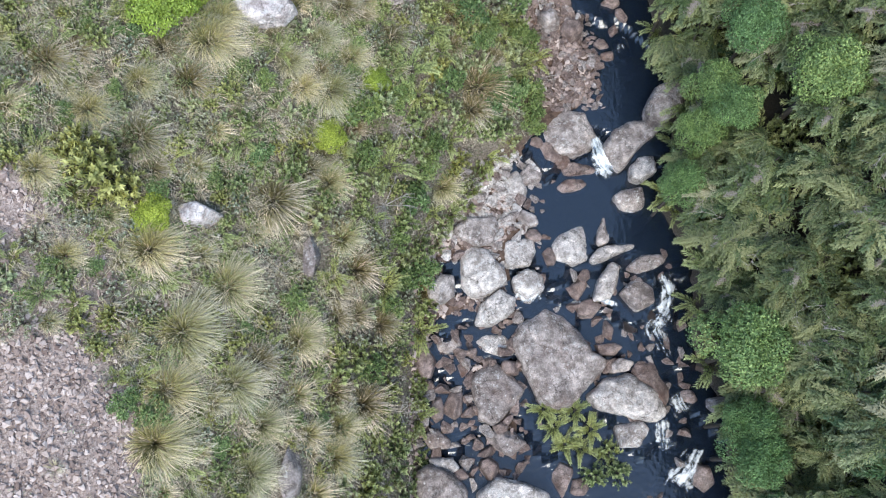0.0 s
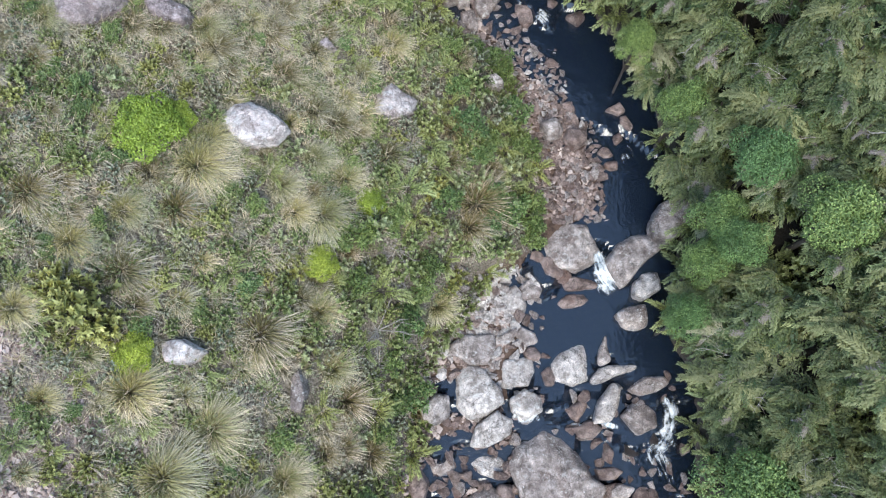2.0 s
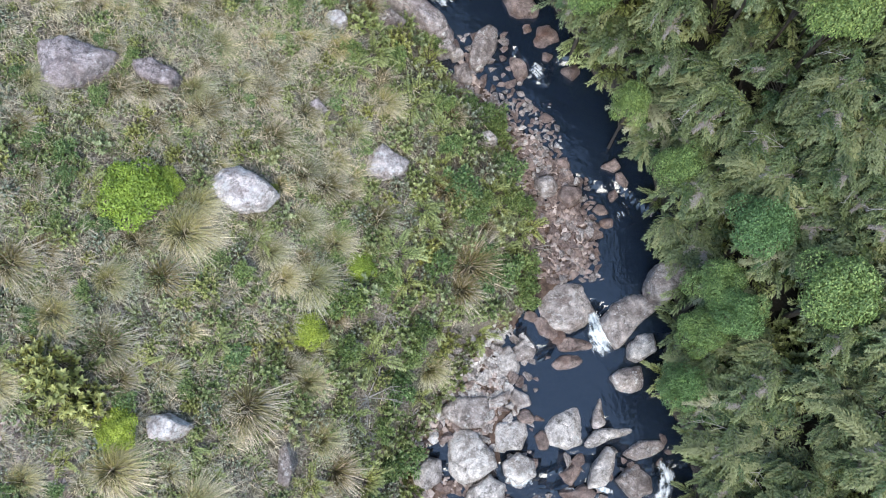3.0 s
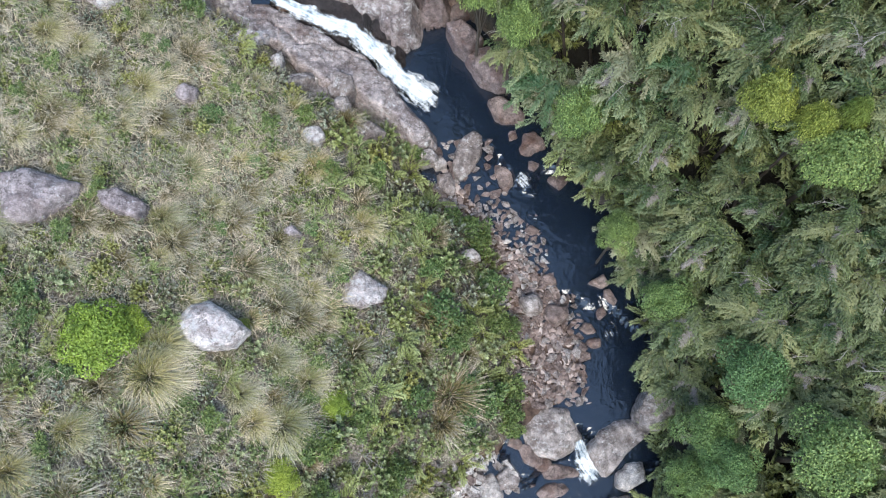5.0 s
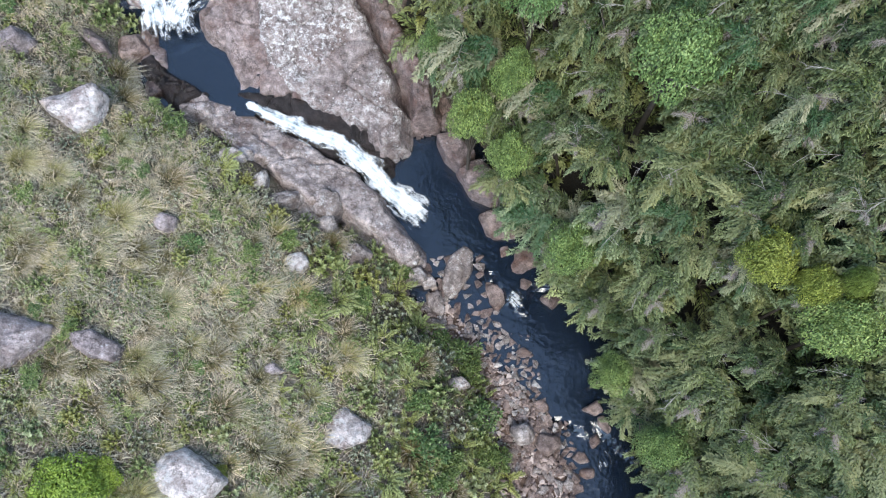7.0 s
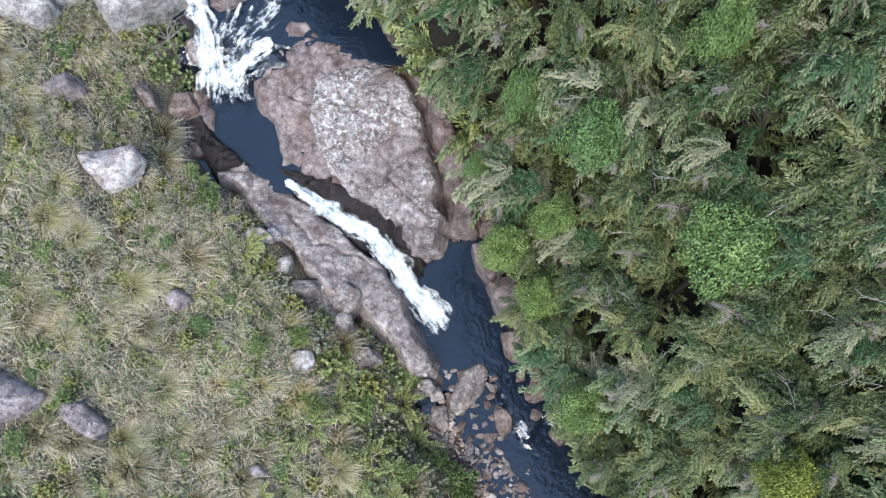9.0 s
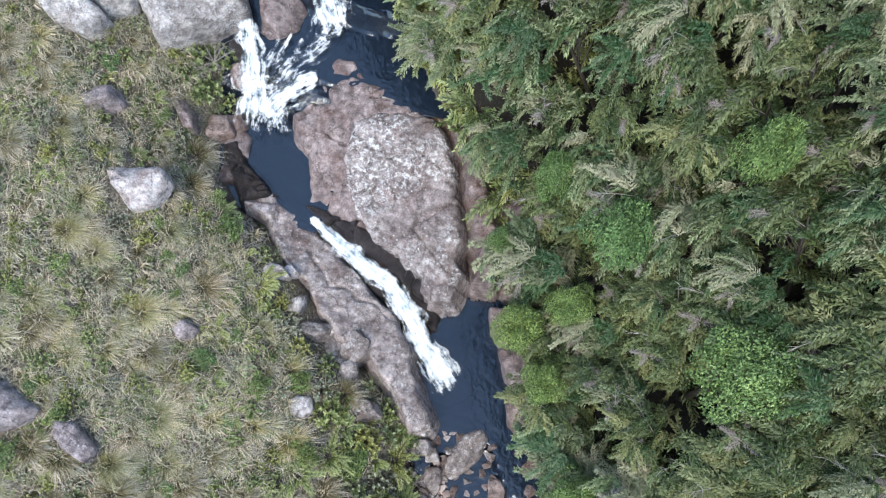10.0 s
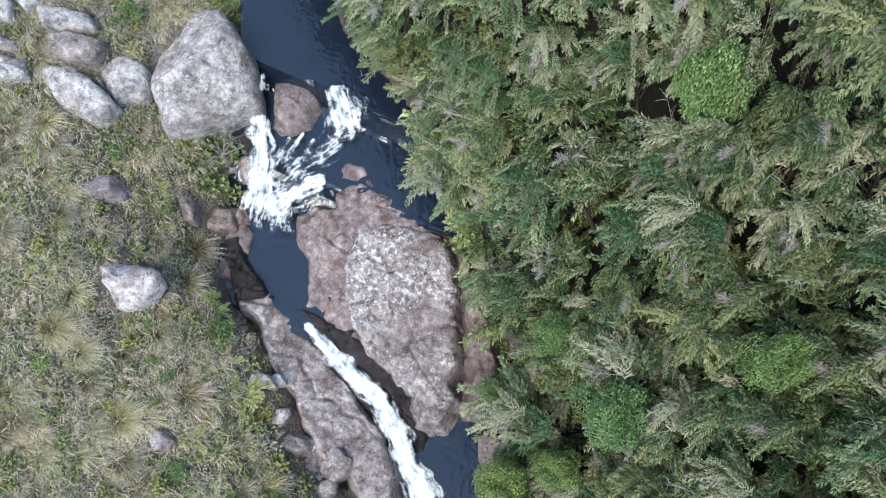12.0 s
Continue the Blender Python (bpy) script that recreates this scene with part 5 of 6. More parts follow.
def cushion(seed, mat=None):
    """A tight low dome, radius 1, of very small leaves."""
    g = np.random.default_rng(seed)
    green = []
    for k in range(14):
        a, r = k * 2.4, .68 * math.sqrt(k / 14)
        green.append(leaf_ball(g, np.array((r * math.cos(a), r * math.sin(a), .42 - .3 * r * r)), g.uniform(.3, .4), 640, .05, .75, -.1))
    v, q = joined(green)
    stems = joined([tube(np.array([(0, 0, -.1), (.3 * math.cos(a), .3 * math.sin(a), .3)]), (.04, .015), 4) for a in np.linspace(0, 5.4, 6)])
    return [("stem", mesh_of("stem", *stems, BARK, True)), ("foliage", mesh_of("foliage", v, q, mat or LIME))]


def leafy_shrub(seed, mat, clumps=9, leaf=.08, count=85, loose=.32):
    """An open shrub, radius about 0.6: clumps of leaves on stems."""
    g = np.random.default_rng(seed)
    green, wood = [], []
    for k in range(clumps):
        a, r = k * 2.4 + g.normal(0, .3), .55 * math.sqrt((k + .4) / clumps)
        mid = np.array((r * math.cos(a), r * math.sin(a), .55 - .45 * r + g.uniform(-.1, .12)))
        d = unit(g.normal(size=(count, 3)))
        at = mid + d * (g.random(count) ** .5 * loose * .62)[:, None] * (1, 1, .8)
        no = d * .6 + (0, 0, .8) + g.normal(0, .5, (count, 3))
        green.append(leaves(at, d + g.normal(0, .4, (count, 3)), no, 1.15 * leaf * g.uniform(.6, 1.4, count), leaf * .8))
        wood.append(tube(np.array([(0, 0, -.05), mid * (.4, .4, .6), mid]), (.016, .01, .004), 4))
    v, q = joined(green)
    wv, wq = joined(wood)
    return [("stem", mesh_of("stem", wv, wq, BARK, True)), ("foliage", mesh_of("foliage", v, q, mat, along=np.repeat(g.random(len(q)) * .8, 3)))]


def spray_shrub(seed, mat, n=10, length=.72, twig=.15):
    """A shrub of feathery arching sprays, radius about 0.7."""
    g = np.random.default_rng(seed)
    green, wood = [], []
    for k in range(n):
        p = spine(g, (0, 0, .03), k * 2.4 + g.normal(0, .3), length * g.uniform(.6, 1.15), g.uniform(.7, 1.2), .75)
        green.append(spray(g, p, length, .075, .045, twig, .42))
        wood.append(tube(p, np.linspace(.012, .003, 6), 3))
    v, q, far = grown(green)
    wv, wq = joined(wood)
    return [("stem", mesh_of("stem", wv, wq, BARK, True)), ("foliage", mesh_of("foliage", v, q, mat, along=far))]


def sprig_shrub(seed, mat, sprigs=26, whorl=20, leaf=.1, length=.2, slim=.55, high=.5, wide=.56):
    """A shrub, radius about 0.65: many upturned sprigs whose leaves stand round the stem, coloured darker within, young
    at the tips.
    """
    g = np.random.default_rng(seed)
    vs, fs, far, wood, k0 = [], [], [], [], 0
    for k in range(sprigs):
        a, f = k * 2.4 + g.normal(0, .35), math.sqrt((k + .5) / sprigs) * g.uniform(.85, 1.15)
        d = unit(np.array((f * math.cos(a), f * math.sin(a), 1.1 - .7 * f)) + g.normal(0, .16, 3))
        tip = np.array((wide * f * math.cos(a), wide * f * math.sin(a), high * (1 - .6 * f * f) + g.uniform(-.14, .1)))
        root = tip - d * length * g.uniform(.9, 1.5)
        t = g.random(whorl)
        out = unit(np.cross(d, g.normal(size=(whorl, 3))))
        al = d * (.2 + .45 * t[:, None]) + out * (1.1 - .35 * t[:, None])
        v, q = leaves(root + (tip - root) * t[:, None], al, d * 1.2 - out * .3 + (0, 0, .5), leaf * g.uniform(.75, 1.25, whorl) * (1.15 - .4 * t), leaf * slim)
        vs.append(v)
        fs.append(q + k0)
        k0 += len(v)
        far.append(np.repeat(.75 * t, 3) + np.tile((0, .3, 0), whorl))
        wood.append(tube(np.array([(0, 0, -.06), root * (.6, .6, .7), tip]), (.014, .009, .003), 3))
    return [("stem", mesh_of("stem", *joined(wood), BARK, True)), ("foliage", mesh_of("foliage", np.concatenate(vs), np.concatenate(fs), mat, along=np.clip(np.concatenate(far), 0, 1)))]


def dead_shrub(seed):
    g = np.random.default_rng(seed)
    wood = []
    for k in range(9):
        az = k * .7 + g.normal(0, .3)
        p = spine(g, (0, 0, 0), az, g.uniform(.5, .9), .7, .3)
        wood.append(tube(p, np.linspace(.02, .006, 6), 3))
        for s in range(6):
            o = along_spine(p, np.array([g.uniform(.3, 1)]))[0]
            wood.append(tube(spine(g, o, az + g.normal(0, 1), g.uniform(.12, .4), .35, .2, 4), np.linspace(.01, .004, 4), 3))
    return [("dead_bough", mesh_of("dead_bough", *joined(wood), DEADWOOD, True))]


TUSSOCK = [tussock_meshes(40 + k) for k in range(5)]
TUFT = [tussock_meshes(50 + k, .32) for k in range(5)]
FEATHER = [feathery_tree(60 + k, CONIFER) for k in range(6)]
SHADE_FEATHER = [feathery_tree(70 + k, SHADE_CONIFER) for k in range(4)]
DOME = [round_tree(80 + k, ROUND) for k in range(3)]
GOLD = [round_tree(90, YELLOW)]
CUSHION = [cushion(95), cushion(96)]
BUSH = [sprig_shrub(110 + k, GREEN, 34, 22) for k in range(3)]
LEAFY = [leafy_shrub(115 + k, FRESH, 10, .085, 110) for k in range(3)]
PALE_HERB = [sprig_shrub(118 + k, MINT, 16, 30, .12, .28, .45) for k in range(3)]
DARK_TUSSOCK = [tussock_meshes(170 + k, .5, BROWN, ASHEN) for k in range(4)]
PALE_BUSH = [sprig_shrub(121 + k, OLIVE, 40, 22, .1, .2) for k in range(2)]
GREY_BUSH = [sprig_shrub(130 + k, SAGE, 28, 26, .075, .16, .45) for k in range(3)]
FEATHER_BUSH = [spray_shrub(140 + k, FERN) for k in range(3)]
GREEN_SPRAY = [spray_shrub(150 + k, GREEN, 9, .8, .17) for k in range(2)]
TWIGS = [dead_shrub(160 + k) for k in range(2)]
PLANTS = []


def plant(name, kinds, x, y, r, high, label, category, group, sink=.0, turn=360):
    z = float(ground(x, y)) - sink
    PLANTS.append((x, y, r))
    return thing(name, kinds[int(rng.integers(len(kinds)))], placed(x, y, z, rng.uniform(0, turn), r, high, tuple(rng.uniform(-6, 6, 2))), label, category, group)


def tussock(x, y, r, dark=None):
    dark = rng.random() < np.interp(y, (6, 9, 22), (.1, .55, .5)) if dark is None else dark
    plant("grass_tussock", DARK_TUSSOCK if dark else TUSSOCK if r > .68 else TUFT, x, y, r * 1.02, r * rng.uniform(.85, 1.05), "dark-hearted grass tussock with ashen drooping blades" if dark else "large grass tussock with bleached drooping blades", "tussock", "grass tussocks on the bank", turn=50)


for x, y, r in ((-7.24, .33, 1.14), (-6.82, 3.2, 1.16), (-7.08, 1.66, .99), (-5.82, 4.47, 1.02), (-4.82, 6.99, 1.13), (-2.95, 6.23, .75), (-5.51, 1.85, .92), (-2.96, .85, .74), (-4.04, 3.17, .8), (-7.75, 5.3, 1.02),
                (-8.31, 8.44, .9), (-7.22, 10.33, .85), (-10.76, 10.38, .86), (-8.5, 10.15, .76), (-6.79, 11.62, 1.13), (-3.4, 10.5, 1.03), (1.1, 11.59, 1.11), (-.07, 8.46, .73), (-4.95, 2.47, .7), (-4.07, 1.64, .64)):
    tussock(x, y, r)
for x, y, r in ((-5.02, -.43, .93), (-3.06, -.01, .82), (-9.62, 9.12, .84), (-7.89, 7.51, .65), (-4.54, 11.25, .69), (-2.79, 11.71, .7), (-1.63, 12.63, .72), (-3.33, 7.74, .74), (-4.83, .86, .78), (-3.76, .59, .64),
                (-8.9, 15.76, .7), (-6.64, 15.4, .78), (-5.15, 16.2, .72), (-5.15, 17.95, .56), (-1.63, 16.42, .77), (-4.73, 14.8, .7), (-8.14, 15.78, .73), (-2.47, 15.2, .64), (-2.93, 14.23, .64), (-3.88, 15.67, .58)):
    tussock(x, y, r)
for x, y, r in ((-8.01, 19.96, .77), (-9.35, 25.15, .86), (-9.79, 20.99, .7), (-10.65, 21.27, .71), (-3.89, 20, .68), (-6.47, 17.53, .74), (-3.11, 18.16, .75), (-7.84, 14.7, .56), (-3.17, 13.46, .8), (-3.72, 12.26, .71)):
    tussock(x, y, r)
for x, y, r in ((-2.03, 11.06, .47), (-3.33, 9.11, .55), (-7.71, 6.25, .6), (-8.03, 12.52, .98), (-7.39, 12.97, .55)):
    plant("cushion_shrub", CUSHION, x, y, r * 1.1, r * 1.3, "dense lime-green rounded cushion shrub", "shrub", "cushion shrubs")
    PLANTS[-1] = (x, y, r * 2)
plant("cushion_shrub", [cushion(97, YELLOW)], -4.71, 13.09, .34, .4, "small yellow flowering cushion shrub", "shrub", "cushion shrubs")
for x, y, r in ((-9.02, 7.32, 1.5), (-9.6, 7.9, 1.1), (-8.5, 6.9, 1.0)):
    plant("olive_shrub", PALE_BUSH, x, y, r * 1.25, r * 1.5, "tall yellow-olive leafy shrub", "shrub", "olive shrubs")
plant("dead_shrub", TWIGS, -1.78, 7.47, 1.2, 1.0, "bare grey dead shrub with forked twigs", "shrub", "dead shrubs")
for x, y in ((4.3, 1.5), (3.6, 1.0), (4.8, .9), (4.0, .4), (3.3, 1.5), (4.5, .3)):
    plant("feathery_shrub", FEATHER_BUSH, x, y, .8, 1.2, "yellow-green feathery shrub on a stream rock", "shrub", "feathery shrubs", -.55)
for x, y in ((5.4, .2), (5.7, -.5), (4.9, -.6)):
    plant("leafy_shrub", BUSH, x, y, .9, .9, "green shrub growing among stream rocks", "shrub", "leafy shrubs", -.6)


# the wood on the steep bank
def tree(kinds, x, y, r, label, group, base_high, top, name, lean=0):
    z = float(ground(x, y))
    high = max(top - z, 1.2)
    PLANTS.append((x, y, r))
    thing(name, kinds[int(rng.integers(len(kinds)))], pose(x, y, z, 0, 0, 200 + rng.uniform(-25, 25)) @ pose(0, 0, 0, 0, lean * rng.uniform(.6, 1.3)) @ placed(0, 0, 0, rng.uniform(-50, 50), r, high / base_high), label, "tree", group)


TREES = []
for x, y, r in ((10.21, 9.92, 1.04), (8.93, 11.96, .92), (7.95, 10.57, .76), (8.3, 9.73, .75), (7.55, 9.38, .67), (7.03, 7.91, .67), (5.84, 16.08, .57), (7.14, 14.15, .7), (8.58, 3.1, 1.28), (8.74, 1.01, .79), (8.86, -.01, .87),
                (4.62, 19.36, .8), (2.91, 21.91, .65), (1.84, 22.92, .74), (.67, 24.8, .42), (10.24, 16.72, .87), (6.63, 22.9, 1.06), (2.21, 31.14, .77), (3.38, 25.15, .83), (5.47, 26.91, .59), (1.53, 26.45, .54), (2.87, 23.7, .57)):
    TREES.append((x, y, r * 1.3))
    tree(DOME, x, y, r * 1.15, "small tree with a dense rounded bright green crown", "round-crowned trees", 2.4, float(canopy(x, y)) + 1.25, "round_tree")
for x, y, r in ((8.71, 18.31, .72), (9.7, 17.55, .51), (10.33, 17.52, .36)):
    TREES.append((x, y, r * .8))
    tree(GOLD, x, y, r * 1.15, "small tree with a yellow-green rounded crown", "round-crowned trees", 2.4, float(canopy(x, y)) + 1.3, "round_tree")
made = tries = 0
while made < 290 and tries < 30000:
    tries += 1
    y = rng.uniform(-5, 37)
    x = right_edge(y) + rng.uniform(.6 if y < 10 or y > 30 else 1.0 if 23 < y < 29 else .25, 14)
    if x > 14.4 - .42 * max(y - 20, 0):
        continue
    r = rng.uniform(.75, 1.25)
    if any(math.hypot(x - a, y - b) < .4 * (r + q) + .16 for a, b, q in TREES):
        continue
    TREES.append((x, y, r))
    tree(SHADE_FEATHER if rng.random() < np.interp(y, (8, 18, 25), (.82, .8, .25)) else FEATHER, x, y, r, "evergreen tree with feathery drooping grey-green sprays", "feathery trees on the steep bank", 3.6, float(canopy(x, y)) + rng.uniform(-1.1, .5), "feathery_tree", 14)
    made += 1

# Filler trees in the darkened foliage, painting shade into gaps between crowns.
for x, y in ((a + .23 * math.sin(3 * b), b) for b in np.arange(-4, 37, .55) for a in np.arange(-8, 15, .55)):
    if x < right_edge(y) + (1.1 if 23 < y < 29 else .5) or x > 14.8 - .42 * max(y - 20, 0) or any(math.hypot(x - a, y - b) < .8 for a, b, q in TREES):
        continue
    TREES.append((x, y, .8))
    tree(SHADE_FEATHER, x, y, rng.uniform(.8, 1.05), "evergreen tree with shade-darkened foliage between taller ones", "feathery trees on the steep bank", 3.6, float(canopy(x, y)) + rng.uniform(-1.6, -.6), "feathery_tree", 14)

made = tries = 0
while made < 210 and tries < 6000:
    tries += 1
    y = rng.uniform(-3, 36)
    x = right_edge(y) + rng.uniform(.2, 9)
    if x > 12.2 - .48 * max(y - 20, 0) or any(math.hypot(x - a, y - b) < .3 * q for a, b, q in TREES):
        continue
    made += 1
    r = rng.uniform(1.1, 1.8)
    plant("spray_shrub", GREEN_SPRAY if rng.random() < .6 else BUSH, x, y, r, r * 1.4, "green undergrowth shrub beneath the trees", "shrub", "undergrowth shrubs")

for y in np.arange(-2, 31, .62):
    x = right_edge(y) + rng.uniform(.15, .6) + (.6 if 23 < y < 29 else 0)
    r = rng.uniform(.8, 1.25)
    plant("spray_shrub", GREEN_SPRAY if rng.random() < .7 else FEATHER_BUSH, x, y, r, r * 1.2, "green shrub overhanging the stream edge", "shrub", "undergrowth shrubs")

# green hump of shrubs between the huge boulder and the falls
for x, y, r in ((-10.3, 28.1, .85), (-9.7, 28.55, .75), (-9.35, 27.5, .75), (-10.0, 27.3, .85), (-9.0, 26.8, .6), (-10.6, 27.4, .6)):
    plant("green_shrub", BUSH, x, y, r * 1.4, r * 1.7, "dense green shrub on the hump beside the falls", "shrub", "leafy shrubs")
plant("dead_shrub", TWIGS, -9.85, 28.05, .9, 1.3, "pale bare twigs standing over green shrubs", "shrub", "dead shrubs", -.7)
for x, y in ((-9.35, 28.95), (-8.85, 27.2)):
    tussock(x, y, .5, False)


# tall shrubs crowding the stream bank
def thicket(y):
    """How far the shrubs reach up the bank from the water."""
    return np.interp(y, (0, 6, 8, 13, 16, 20, 23, 28), (2.3, 2.6, 5.2, 5.4, 3.6, 3.3, 1.7, 1.2))


made = tries = 0
while made < 520 and tries < 24000:
    tries += 1
    y = rng.uniform(-3.5, 25)
    d = rng.uniform(-.02 if y < 20 else -.12, 1) * thicket(y)
    x = left_edge(y) - d
    r = rng.uniform(.45, .9)
    if any(math.hypot(x - a, y - b) < .34 * (r + q) for a, b, q in PLANTS) or any(math.hypot(x - a, y - b) < .9 * q + .5 * r for a, b, q in TAKEN):
        continue
    made += 1
    pick = rng.random()
    high = r * rng.uniform(1.5, 2.4) * (.6 if y > 20 else 1)
    if pick < np.interp(y, (5, 9), (.3, .16)):
        plant("green_shrub", BUSH, x, y, r * 1.5, high, "dense green shrub with light young tips on the bank", "shrub", "leafy shrubs")
    elif pick < .37:
        plant("leafy_shrub", LEAFY, x, y, r * 1.25, high, "fresh green leafy shrub on the stream bank", "shrub", "leafy shrubs")
    elif pick < .54:
        plant("feathery_shrub", FEATHER_BUSH, x, y, r * 1.35, high * .9, "yellow-green feathery shrub on the bank", "shrub", "feathery shrubs")
    elif pick < .72:
        plant("pale_shrub", PALE_HERB, x, y, r * 1.35, high * .9, "pale felted green shrub with upright shoots", "shrub", "pale shrubs")
    elif pick < .78:
        plant("olive_shrub", PALE_BUSH, x, y, r * 1.3, high * .8, "olive shrub with pale young tips on the bank", "shrub", "olive shrubs")
    elif pick < .86:
        plant("grey_shrub", GREY_BUSH, x, y, r * 1.4, high * .7, "grey-green small-leaved shrub on the bank", "shrub", "grey shrubs")
    elif pick < .92:
        tussock(x, y, r * 1.1, True)
    else:
        plant("dead_shrub", TWIGS, x, y, r * 1.1, r * .9, "bare grey dead shrub with forked twigs", "shrub", "dead shrubs")

# lower shrubs, herbs and tussocks over the open slope
made = tries = 0
while made < 1350 and tries < 30000:
    tries += 1
    y = rng.uniform(-4, 37)
    d = rng.uniform(-.1, 17.5)
    x = left_edge(y) - d
    if x < -13 - .2 * max(y - 8, 0) or scree(x, y) > rng.uniform(.1, .75):
        continue
    r = rng.uniform(.3, .6) if y > 15 else rng.uniform(.36, .75)
    if any(math.hypot(x - a, y - b) < .37 * (r + q) for a, b, q in PLANTS) or any(math.hypot(x - a, y - b) < .9 * q + .5 * r for a, b, q in TAKEN):
        continue
    pick = rng.random()
    made += 1
    if pick < np.interp(y, (8, 16, 20), (.1, .18, .21)):
        tussock(x, y, r * rng.uniform(.9, 1.35))
    elif pick < .34:
        plant("green_shrub", BUSH, x, y, r * 1.2, r * 1.25, "low green shrub in the grass", "shrub", "leafy shrubs")
    elif pick < .43:
        plant("leafy_shrub", LEAFY, x, y, r * 1.1, r * 1.1, "low fresh green leafy herb in the grass", "shrub", "leafy shrubs")
    elif pick < .57:
        plant("olive_shrub", PALE_BUSH, x, y, r * 1.15, r * 1.2, "low olive shrub with pale tips in the grass", "shrub", "olive shrubs")
    elif pick < .71:
        plant("grey_shrub", GREY_BUSH, x, y, r * 1.2, r * 1.1, "low grey-green shrub in the grass", "shrub", "grey shrubs")
    elif pick < .82:
        plant("pale_shrub", PALE_HERB, x, y, r * 1.2, r * 1.1, "pale felted herb with upright shoots", "herb", "pale shrubs")
    elif pick < .96:
        plant("feathery_shrub", FEATHER_BUSH, x, y, r * 1.2, r * 1.2, "low yellow-green fern in the grass", "fern", "ferns")
    else:
        plant("dead_shrub", TWIGS, x, y, r * .9, r * .6, "bare grey dead shrub with forked twigs", "shrub", "dead shrubs")


# ground cover beyond counting
def on_bank(n):
    out = []
    while sum(map(len, out)) < n:
        y = rng.uniform(-4, 37, 4 * n)
        x = left_edge(y) - rng.uniform(-.01, 1, 4 * n) * 17.5
        keep = (x > -13.5 - .2 * np.maximum(y - 8, 0)) & (scree(x, y) < rng.random(4 * n) * 1.02)
        for a, b, r in TAKEN:
            keep &= np.hypot(x - a, y - b) > r * .95
        out.append(np.stack([x[keep], y[keep]], 1))
    return np.concatenate(out)[:n]


n = 42000
xy = on_bank(n)
xy = xy[rng.random(n) < np.interp(xy[:, 1], (6, 10, 17), (.5, .2, .95)) * np.interp((left_edge(xy[:, 1]) - xy[:, 0]) / thicket(xy[:, 1]), (.7, 1.1), (.2, 1))]
n = len(xy)
z = ground(xy[:, 0], xy[:, 1])
az = rng.uniform(0, 6.28, n)
d = np.stack([np.cos(az), np.sin(az)], 1)
L = rng.uniform(.15, .45, n)
root = np.c_[xy, z - .02]
mid = root + np.c_[d * (L * .35)[:, None], L * .6]
tip = root + np.c_[d * L[:, None], L * rng.uniform(.25, .75, n)]
side = np.c_[-d[:, 1], d[:, 0], rng.normal(0, .4, n)] * .0062
v = np.stack([root - side, root + side, mid + side, mid - side, tip + side * .2, tip - side * .2], 1).reshape(-1, 3)
k = np.arange(n)[:, None] * 6
f = np.concatenate([k + (0, 1, 2, 3), k + (3, 2, 4, 5)])
tagged(new("short_grass", mesh_of("short_grass", v, f, SHORT, along=np.tile([0, 0, .5, .5, 1, 1], n))), "short bleached mountain grass covering the bank", "grass", kind="stuff")

# leafy clumps, each with a tone of its own, thickest along the stream and downstream
m, per = 3700, 76
c = on_bank(m)
thick = np.interp(c[:, 1], (6, 9, 11, 18), (.35, .45, .45, .16)) * np.interp((left_edge(c[:, 1]) - c[:, 0]) / thicket(c[:, 1]), (.5, 1.1), (.25, 1))
c = c[rng.random(m) < thick]
m = len(c)
rise = np.repeat(rng.uniform(.18, .48, m) * np.where(left_edge(c[:, 1]) - c[:, 0] < 3, 1.35, 1), per)
tone = np.repeat(rng.uniform(0, 1, m), per)
c = np.repeat(c, per, 0)
n = len(c)
d = unit(rng.normal(size=(n, 3)) * (1, 1, .8))
d[:, 2] = np.abs(d[:, 2])
at = np.c_[c, ground(c[:, 0], c[:, 1])] + d * (rise * rng.uniform(.45, 1.05, n))[:, None] * (1, 1, 1.15)
v, f = leaves(at, d + rng.normal(0, .7, (n, 3)), d * .5 + (0, 0, .9) + rng.normal(0, .4, (n, 3)), rng.uniform(.05, .11, n), rng.uniform(.03, .05, n))
tagged(new("mixed_herbs", mesh_of("mixed_herbs", v, f, MIXED, tone=np.repeat(tone, 3), along=np.repeat(np.clip(d[:, 2] * rng.uniform(.3, 1.2, n), 0, 1), 3))), "clumps of green, olive and sage herbs among the grasses", "herbs", kind="stuff")

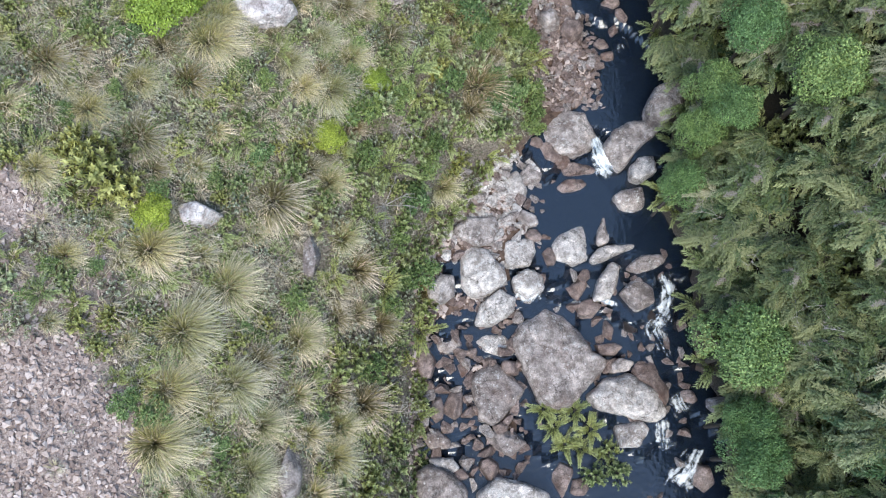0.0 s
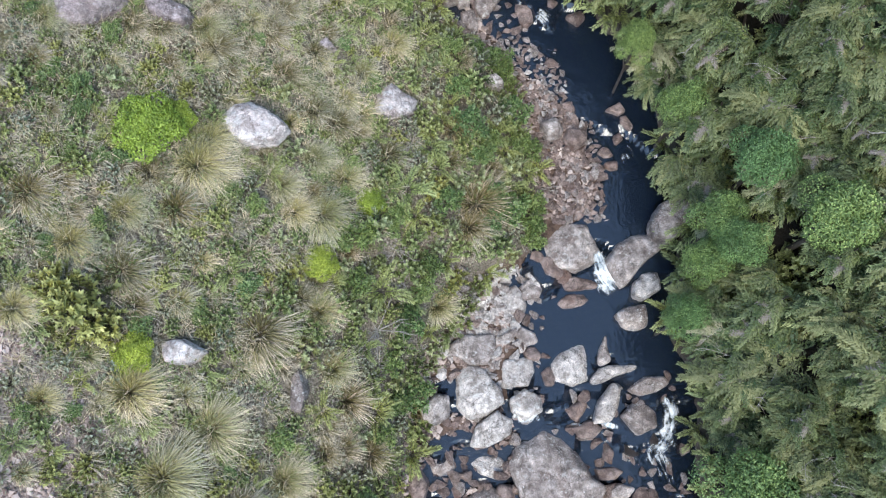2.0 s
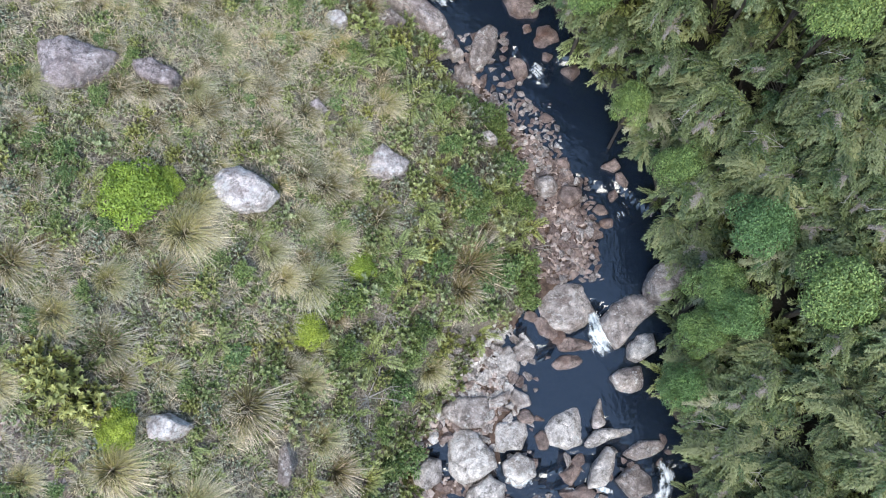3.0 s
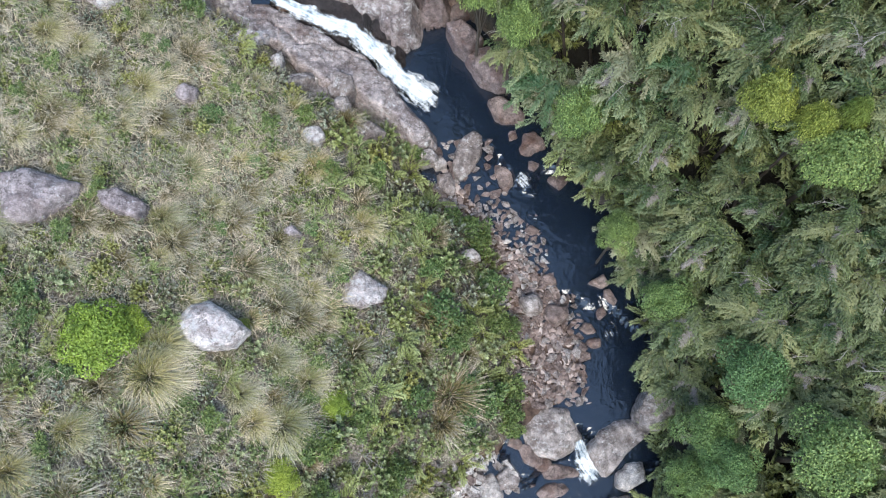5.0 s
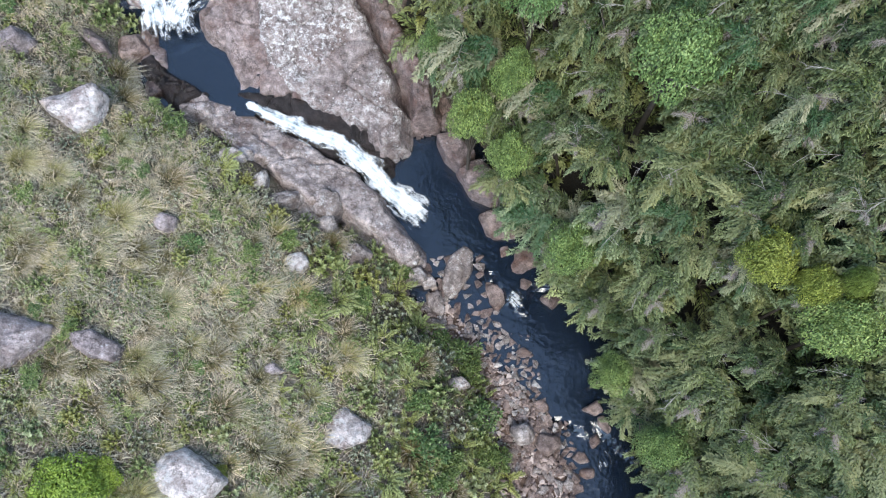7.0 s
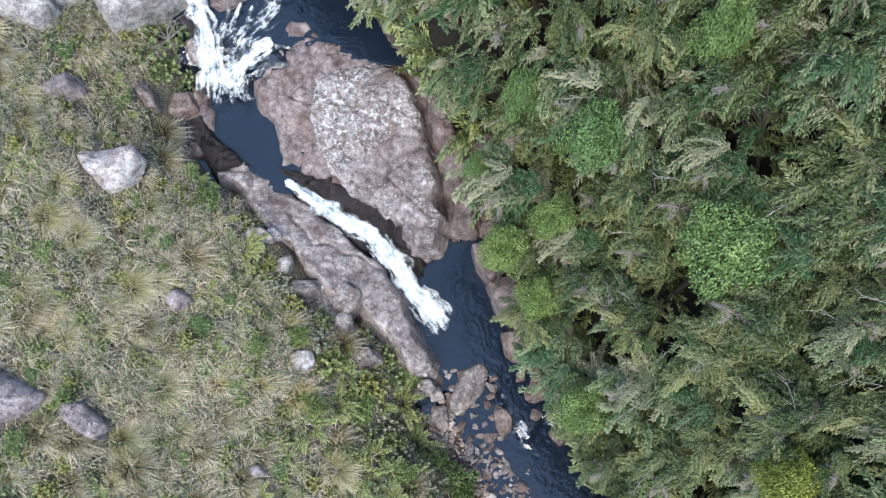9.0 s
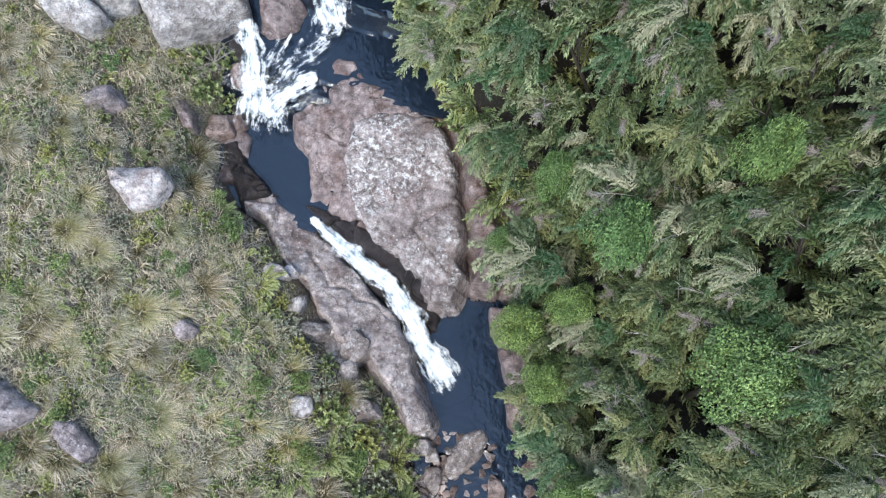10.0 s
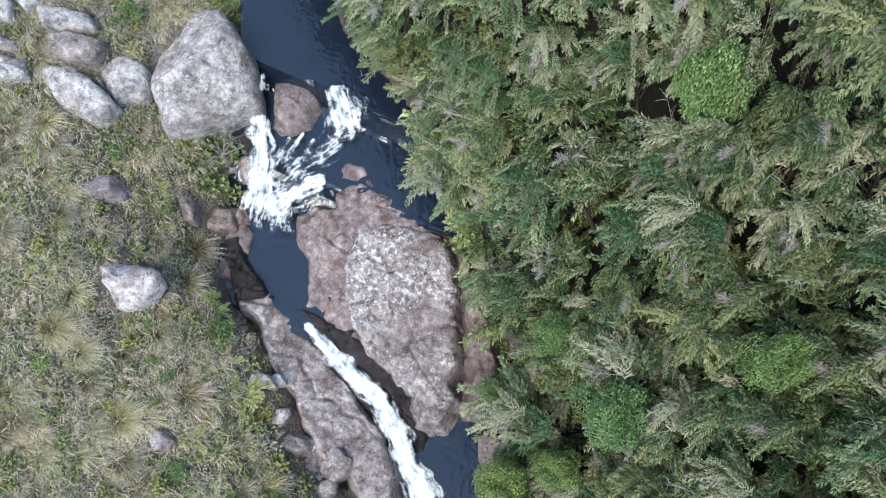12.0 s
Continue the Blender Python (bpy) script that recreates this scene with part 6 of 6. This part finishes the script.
m, per = 2200, 14
c = np.repeat(on_bank(m), per, 0)
n = len(c)
size = np.repeat(rng.uniform(.06, .2, m), per)
xy = c + rng.normal(0, 1, (n, 2)) * size[:, None]
at = np.c_[xy, ground(xy[:, 0], xy[:, 1]) + rng.uniform(.02, 1, n) * size * 1.3]
v, f = leaves(at, np.c_[rng.normal(0, 1, (n, 2)), rng.normal(.1, .4, n)], np.array((0, 0, 1.0)) + rng.normal(0, .4, (n, 3)), rng.uniform(.05, .12, n), rng.uniform(.035, .06, n))
tagged(new("low_herbs", mesh_of("low_herbs", v, f, HERB)), "low green and grey herbs between the grasses", "herbs", kind="stuff")

m, per = 2400, 12
c = np.repeat(on_bank(m), per, 0)
n = len(c)
size = np.repeat(rng.uniform(.08, .24, m), per)
xy = c + rng.normal(0, 1, (n, 2)) * size[:, None]
at = np.c_[xy, ground(xy[:, 0], xy[:, 1]) + rng.uniform(.02, 1, n) * size * 1.2]
v, f = leaves(at, np.c_[rng.normal(0, 1, (n, 2)), rng.normal(.2, .4, n)], np.array((0, 0, 1.0)) + rng.normal(0, .5, (n, 3)), rng.uniform(.05, .13, n), rng.uniform(.02, .04, n))
tagged(new("sage_herbs", mesh_of("sage_herbs", v, f, SAGE)), "grey-green wiry herbs between the grasses", "herbs", kind="stuff")

m, per = 2300, 46
c = on_bank(m)
c = c[rng.random(m) < np.interp(c[:, 1], (6, 13, 18), (.7, .65, 1)) * np.interp((left_edge(c[:, 1]) - c[:, 0]) / thicket(c[:, 1]), (.7, 1.1), (.05, 1))]
m = len(c)
c = np.repeat(c, per, 0)
n = len(c)
az = rng.uniform(0, 6.28, n)
d = np.stack([np.cos(az), np.sin(az)], 1)
L = rng.uniform(.4, 1, n) * np.repeat(rng.uniform(.25, .6, m), per)
root = np.c_[c + d * .04, ground(c[:, 0], c[:, 1]) - .02]
mid = root + np.c_[d * (L * .5)[:, None], L * .55]
tip = root + np.c_[d * L[:, None] + (.12, -.07) * rng.random((n, 1)), L * rng.uniform(.05, .5, n)]
side = np.c_[-d[:, 1], d[:, 0], rng.normal(0, .4, n)] * .0055
v = np.stack([root - side, root + side, mid + side, mid - side, tip], 1).reshape(-1, 3)
k = np.arange(n)[:, None] * 5
f = np.concatenate([k + (0, 1, 2), k + (0, 2, 3), k + (3, 2, 4)])
tagged(new("dry_grass", mesh_of("dry_grass", v, f, SHORT, along=np.tile([0, 0, .5, .5, 1], n))), "bleached dry grass tufts all over the bank", "grass", kind="stuff")
